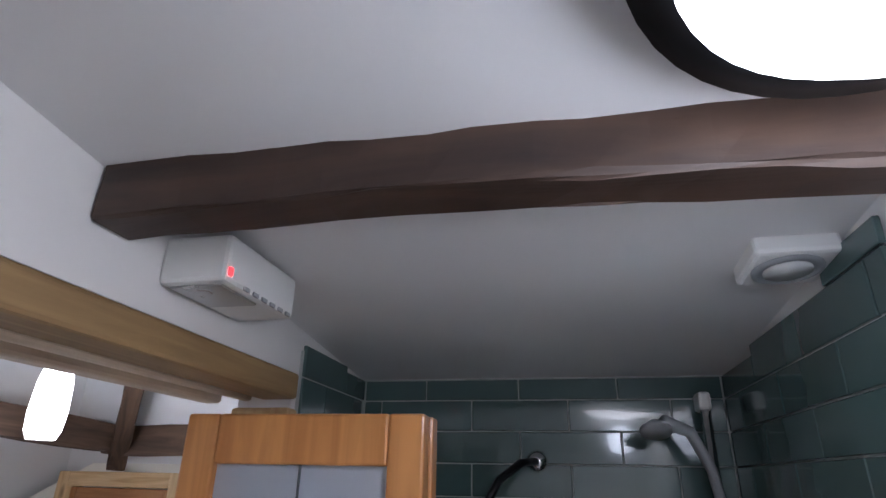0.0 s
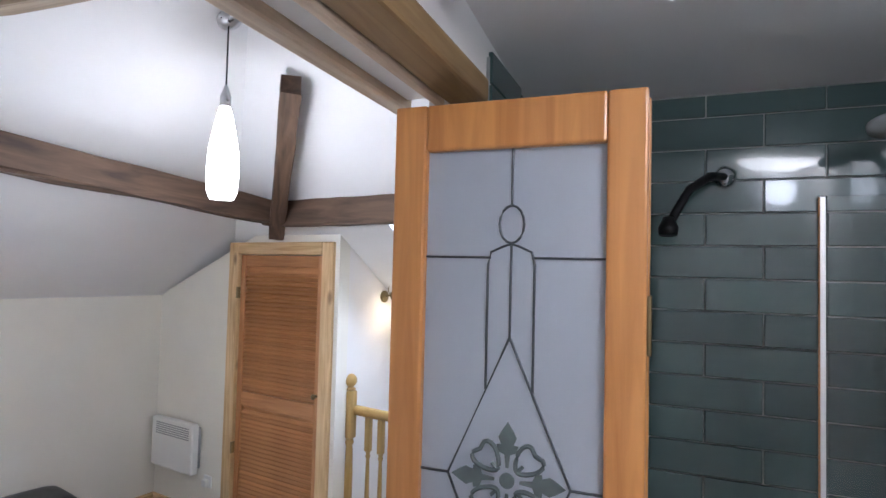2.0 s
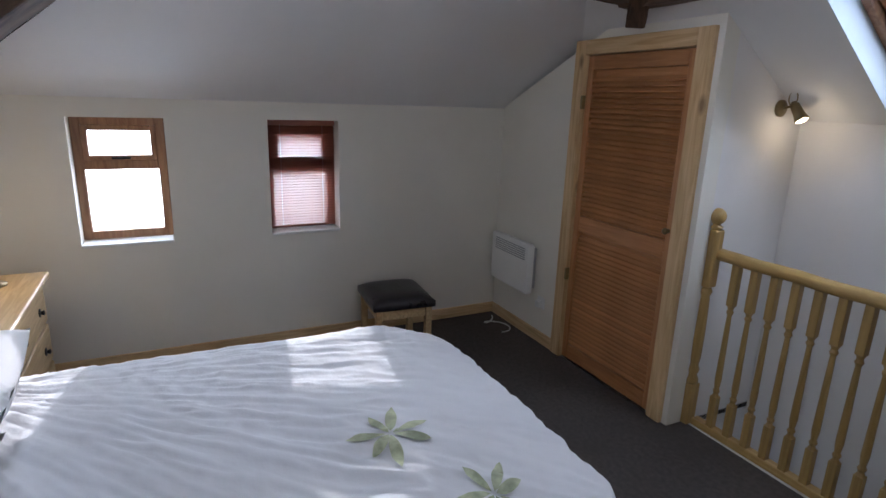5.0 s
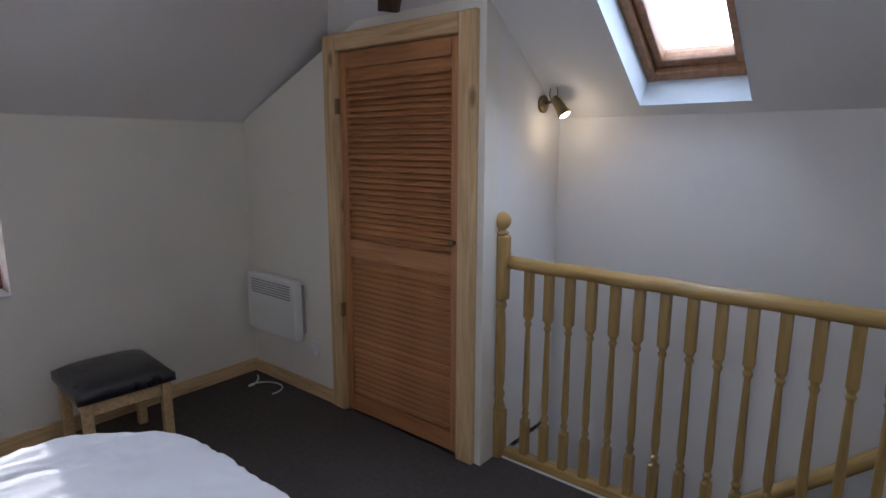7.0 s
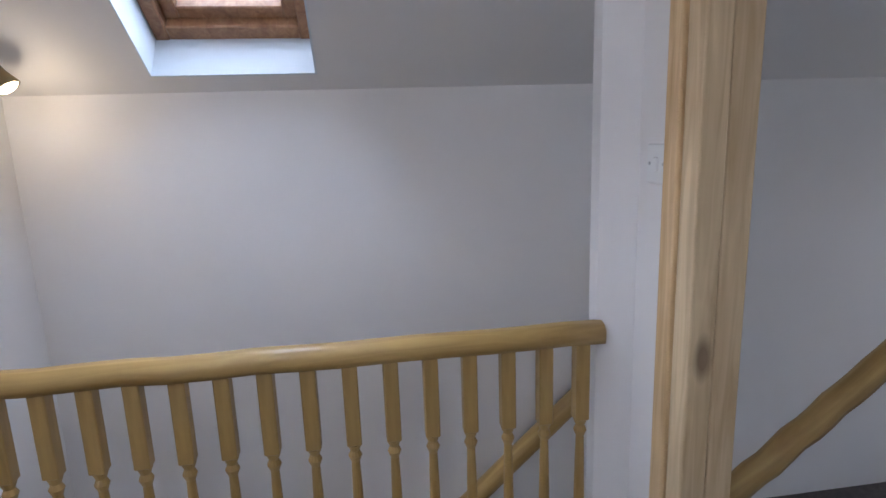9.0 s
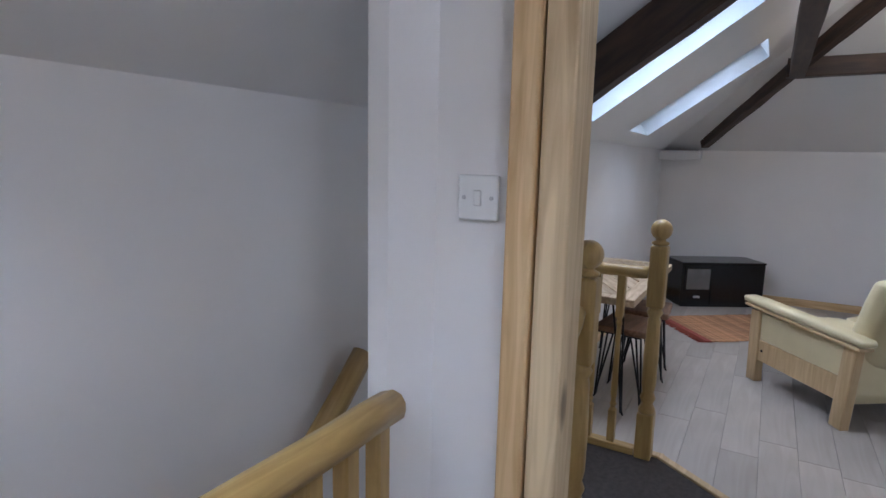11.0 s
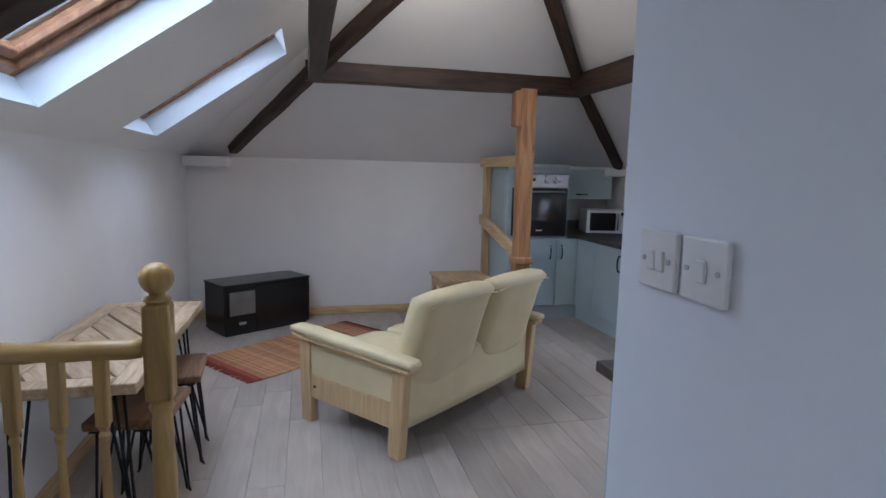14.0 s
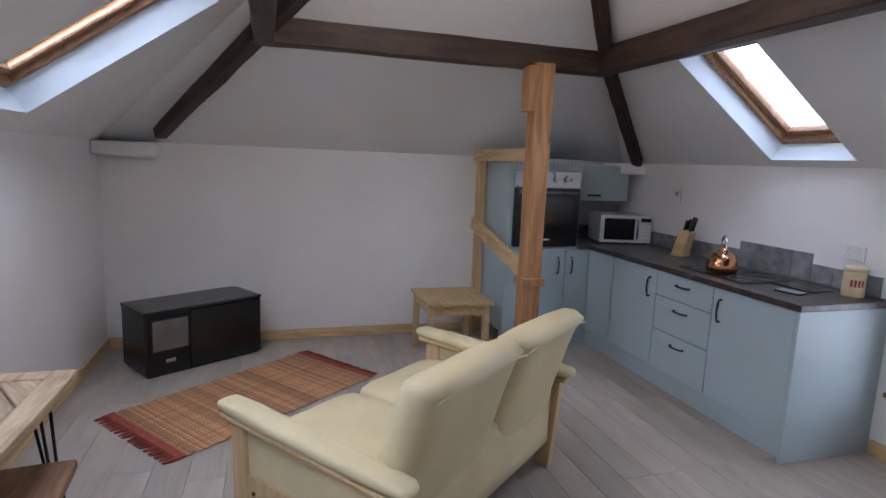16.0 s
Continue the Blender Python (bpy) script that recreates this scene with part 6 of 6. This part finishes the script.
# kettle
o = thing("kettle", (3.72, -0.34, 0.917), "polished copper whistling kettle on the hob", "kettle", "", 150)
part("body", lathe_bm([(0.085, 0), (0.098, 0.01), (0.102, 0.035), (0.094, 0.08), (0.072, 0.118), (0.042, 0.138), (0.036, 0.142)], 36), COPPER, o, "copper body", True)
part("lid", lathe_bm([(0.038, 0.142), (0.036, 0.15), (0.012, 0.158), (0.008, 0.166), (0.014, 0.176), (0.012, 0.186), (0.003, 0.19)], 28), COPPER, o, "", True)
part("spout", tube_bm([(0.085, 0, 0.07), (0.115, 0, 0.095), (0.135, 0, 0.13)], [0.022, 0.016, 0.013], 14), COPPER, o, "", True)
part("handle", tube_bm([(0.06, 0, 0.115), (0.072, 0, 0.17), (0.05, 0, 0.222), (0.0, 0, 0.245), (-0.05, 0, 0.222), (-0.072, 0, 0.17), (-0.06, 0, 0.115)], 0.008, 12), CHROME, o, "chrome arched handle", True)
# canister
o = thing("canister", (3.02, -0.62, 0.91), "cream kitchen canister with red lettering bars", "canister")
part("tin", lathe_bm([(0.055, 0), (0.057, 0.004), (0.057, 0.145), (0.054, 0.15)], 28), CREAMTIN, o, "", True)
part("lid", lathe_bm([(0.060, 0.146), (0.060, 0.165), (0.045, 0.172)], 28), CREAMTIN, o, "", True)
for k in range(4):
    a = 2.0 + k * 0.32
    part("print_bar", box_bm(-0.006, 0.006, -0.0008, 0.0008, 0.06, 0.10, 0, 1, None, Matrix.Translation((0.0575 * math.cos(a), 0.0575 * math.sin(a), 0)) @ Matrix.Rotation(a + math.pi / 2, 4, "Z")), REDTIN, o)
o = thing("coaster_tray", (3.14, -0.30, 0.91), "small dark tray lying on the worktop", "tray", "", 15)
part("plate", box_bm(-0.075, 0.075, -0.05, 0.05, 0, 0.008, 0.003, 1), BLACK, o)
for i in range(3):
    part("slat", box_bm(-0.065, 0.065, -0.036 + i * 0.027, -0.020 + i * 0.027, 0.008, 0.011), GREYPL, o)
o = thing("chopping_board", (3.26, -0.50, 0.91), "clear glass chopping board on the worktop", "board", "", 4)
part("board", box_bm(-0.15, 0.15, -0.10, 0.10, 0.001, 0.007, 0.002, 1), GLASS, o)
o = thing("jar", (5.30, -0.08, 0.91), "tall dark bottle beside the oven", "bottle")
part("bottle", lathe_bm([(0.025, 0), (0.028, 0.005), (0.028, 0.11), (0.012, 0.14), (0.012, 0.17)], 18), BLACK, o, "", True)
part("cap", lathe_bm([(0.014, 0.168), (0.014, 0.195)], 14), BLACKMETAL, o)


def socket(x, y, z, rz, label):
    o = thing("socket", (x, y, z), label, "socket", "kitchen sockets", rz)
    part("plate", box_bm(-0.073, 0.073, -0.010, 0, -0.043, 0.043, 0.004, 2), WHITEPL, o)
    for sx in (-1, 1):
        part("rocker", box_bm(sx * 0.035 - 0.008, sx * 0.035 + 0.008, -0.013, -0.009, 0.012, 0.030, 0.002, 1), WHITEPL, o)
        for dx, dz in ((0, 0.0), (-0.011, -0.022), (0.011, -0.022)):
            part("slot", box_bm(sx * 0.035 + dx - 0.004, sx * 0.035 + dx + 0.004, -0.0106, -0.0095, dz - 0.002, dz + 0.002), GREYPL, o)


socket(3.14, YS, 1.14, 180, "white double socket above the worktop")
socket(4.62, YS, 1.13, 180, "white double socket above the worktop")
o = thing("isolator_switch", (4.72, YS, 1.36), "white cooker isolator switch on the wall", "switch", "", 180)
part("plate", box_bm(-0.043, 0.043, -0.012, 0, -0.073, 0.073, 0.004, 2), WHITEPL, o)
part("rocker", box_bm(-0.02, 0.02, -0.017, -0.011, 0.01, 0.05, 0.003, 2), GREYPL, o)

# counter behind the partition end
o = thing("base_cabinet", (0, 0, 0), "pale blue base cabinet behind the partition", "cabinet", "kitchen base units")
part("body", box_bm(0.842, 1.11, 0.6, 1.73, 0.15, 0.87), CABINET, o)
part("end_panel", box_bm(0.842, 1.13, 1.732, 1.75, 0.0, 0.87, 0.002, 1), CABINET, o)
for i in range(2):
    d = part("door", box_bm(1.112, 1.13, 0.602 + i * 0.565, 1.162 + i * 0.565, 0.155, 0.87, 0.004, 2), CABINET, o)
    handle(d, (1.13, 1.10 + i * 0.13, 0.66), (1.13, 1.10 + i * 0.13, 0.80), (1, 0, 0))
part("plinth", box_bm(1.06, 1.08, 0.6, 1.73, 0, 0.15), CABINET, o)
o = thing("worktop", (0, 0, 0), "dark laminate worktop on the short counter", "worktop")
part("slab", box_bm(0.842, 1.19, 0.6, 1.775, 0.872, 0.91, 0.006, 2), WORKTOP, o)

# small brass-knobbed rack at the wall end
o = thing("wall_rack", (0.50, 2.06, 0), "small wooden rack with brass rods by the wall end", "rack")
for y in (0.0, 0.10):
    part("upright", tube_bm([(0.06, y, 0.0), (0.06, y, 0.62)], 0.010, 10), BRASS, o, "", True)
    part("finial", lathe_bm([(0.006, 0.62), (0.014, 0.63), (0.014, 0.645), (0.004, 0.655)], 14, None, Matrix.Translation((0.06, y, 0))), BRASS, o, "", True)
for z in (0.20, 0.40, 0.58):
    part("rod", tube_bm([(-0.02, 0.0, z), (0.11, 0.0, z)], 0.006, 8), BRASS, o, "", True)
    part("rod", tube_bm([(0.06, 0.0, z - 0.03), (0.06, 0.10, z - 0.03)], 0.006, 8), BRASS, o, "", True)

# ceiling spots in the living room
o = thing("ceiling_spot_bar", (2.9, 1.9, 0), "ceiling lamp with small lit warm bulbs", "lamp")
zc = ZE + TL * (YN - 1.9)
part("plate", lathe_bm([(0.06, zc - 0.03), (0.06, zc)], 24), STEEL, o, "", True)
for k, (dx, dy) in enumerate(((-0.05, 0.05), (0.06, -0.06), (0.0, -0.09))):
    part("arm", tube_bm([(0, 0, zc - 0.03), (dx, dy, zc - 0.10), (dx * 1.5, dy * 1.5, zc - 0.17)], 0.006, 8), STEEL, o, "", True)
    part("bulb", lathe_bm([(0.004, 0), (0.022, 0.02), (0.028, 0.05), (0.018, 0.09), (0.012, 0.11)], 16, None, Matrix.Translation((dx * 1.5, dy * 1.5, zc - 0.27))), GLOWWARM, o, "lit warm bulb", True)
bulb("ceiling_spot_light", (2.9, 1.9, zc - 0.33), 9.0, (1.0, 0.88, 0.72), 0.06)

# lamps' light
bulb("bath_lamp_light", BATH @ Vector((0.53, 0.60, cz(0.60) - 0.17)), 0.72, (0.94, 0.97, 1.0), 0.05)
bulb("pendant_light", (-1.64, 1.93, 2.12), 4.2, (1.0, 0.98, 0.95), 0.05)
bulb("spot_light", (XC + 0.14, 3.64, 1.60), 0.45, (1.0, 0.78, 0.48), 0.03)
bulb("bedside_light", (-3.36, 0.02, 0.93), 0.6, (1.0, 0.75, 0.45), 0.03)
for wy in (0.595, 1.66):
    area("bedroom_window_daylight", (XW - 0.30, wy, 1.15), (XW + 1, wy, 1.05), 0.42, 0.66, 8, (0.82, 0.91, 1.0))

# ---- boards of the living room floor ----
boards = bpy.data.objects["floor_slab_living"]
rnd = random.Random(11)
me = {}
y, row = YS, 0
BW = 0.178
while y < YN - 0.02:
    y1 = min(YN, y + BW)
    xs = EDGE((y + y1) / 2)
    x = xs
    first = True
    while x < XE - 0.01:
        L = rnd.choice((0.55, 0.9)) if first else 1.22
        first = False
        x1 = min(XE, x + L)
        key = (round(x1 - x, 2), round(y1 - y, 3))
        if key not in me:
            bb = box_bm(0.0007, key[0] - 0.0007, 0.0007, key[1] - 0.0007, -0.012, 0.0, 0.0015, 1)
            mm = bpy.data.meshes.new("floor_board")
            bb.to_mesh(mm)
            bb.free()
            mm.materials.append(FLOORWOOD)
            me[key] = mm
        q = new("floor_board", me[key])
        q.parent = boards
        q.location = (x, y, -0.001 * rnd.random() * 0.4)
        x = x1
    y = y1
    row += 1
structure("floor_underlay", box_bm(0.84, XE, YS, YN, -0.03, -0.0125), JOINT, "dark underlay in the board joints")

# ---- shower tiles ----
def tiles(name, origin, ux, length, z0, ztop, normal):
    """Long tiles in running bond on a wall; ztop(u) is the ceiling above."""
    base = bpy.data.objects[name]
    n = Vector(normal)
    tl_, th = 0.21, 0.066
    row = 0
    z = z0
    meshes = {}
    while z < 2.5:
        u = -(row % 2) * tl_ / 2
        while u < length:
            a, c2 = max(0, u), min(length, u + tl_)
            top_ = min(z + th, min(ztop(a), ztop(c2)))
            if c2 - a > 0.02 and top_ - z > 0.015:
                key = (round(c2 - a, 3), round(top_ - z, 3))
                if key not in meshes:
                    bb = box_bm(0.0015, key[0] - 0.0015, 0.0, 0.008, 0.0015, key[1] - 0.0015, 0.0012, 1)
                    mm = bpy.data.meshes.new("tile")
                    bb.to_mesh(mm)
                    bb.free()
                    mm.materials.append(TILE)
                    meshes[key] = mm
                q = new("tile", meshes[key])
                q.parent = base
                q.matrix_local = Matrix.Translation(Vector(origin) + Vector(ux) * a + Vector((0, 0, z))) @ Matrix((Vector(ux), n, Vector((0, 0, 1)))).transposed().to_4x4()
            u += tl_
        z += th
        row += 1


in_bath(structure("trim_grout_north", box_bm(BI + 0.006, BE - 0.006, YT - 0.006, YT, 0.9, 2.268), GROUT, "pale tile grout"))
in_bath(structure("trim_grout_west", box_bm(BI, BI + 0.006, 1.318, YT, 0.9, 2.268), GROUT, "pale tile grout"))
in_bath(structure("trim_grout_east", box_bm(BE - 0.006, BE, 0.98, YT, 0.9, 2.268), GROUT, "pale tile grout"))
tiles("wall_bath_north", (BE - 0.012, YT - 0.003, 0), (-1, 0, 0), BE - BI - 0.024, 0.9, lambda u: cz(YT) - 0.004, (0, -1, 0))
tiles("wall_bath_west", (BI + 0.003, 1.318, 0), (0, 1, 0), YT - 1.33, 0.9, lambda u: cz(1.318 + u) - 0.004, (1, 0, 0))
tiles("wall_bath_east", (BE - 0.003, YT - 0.012, 0), (0, -1, 0), 0.67, 0.9, lambda u: cz(YT - 0.012 - u) - 0.004, (-1, 0, 0))
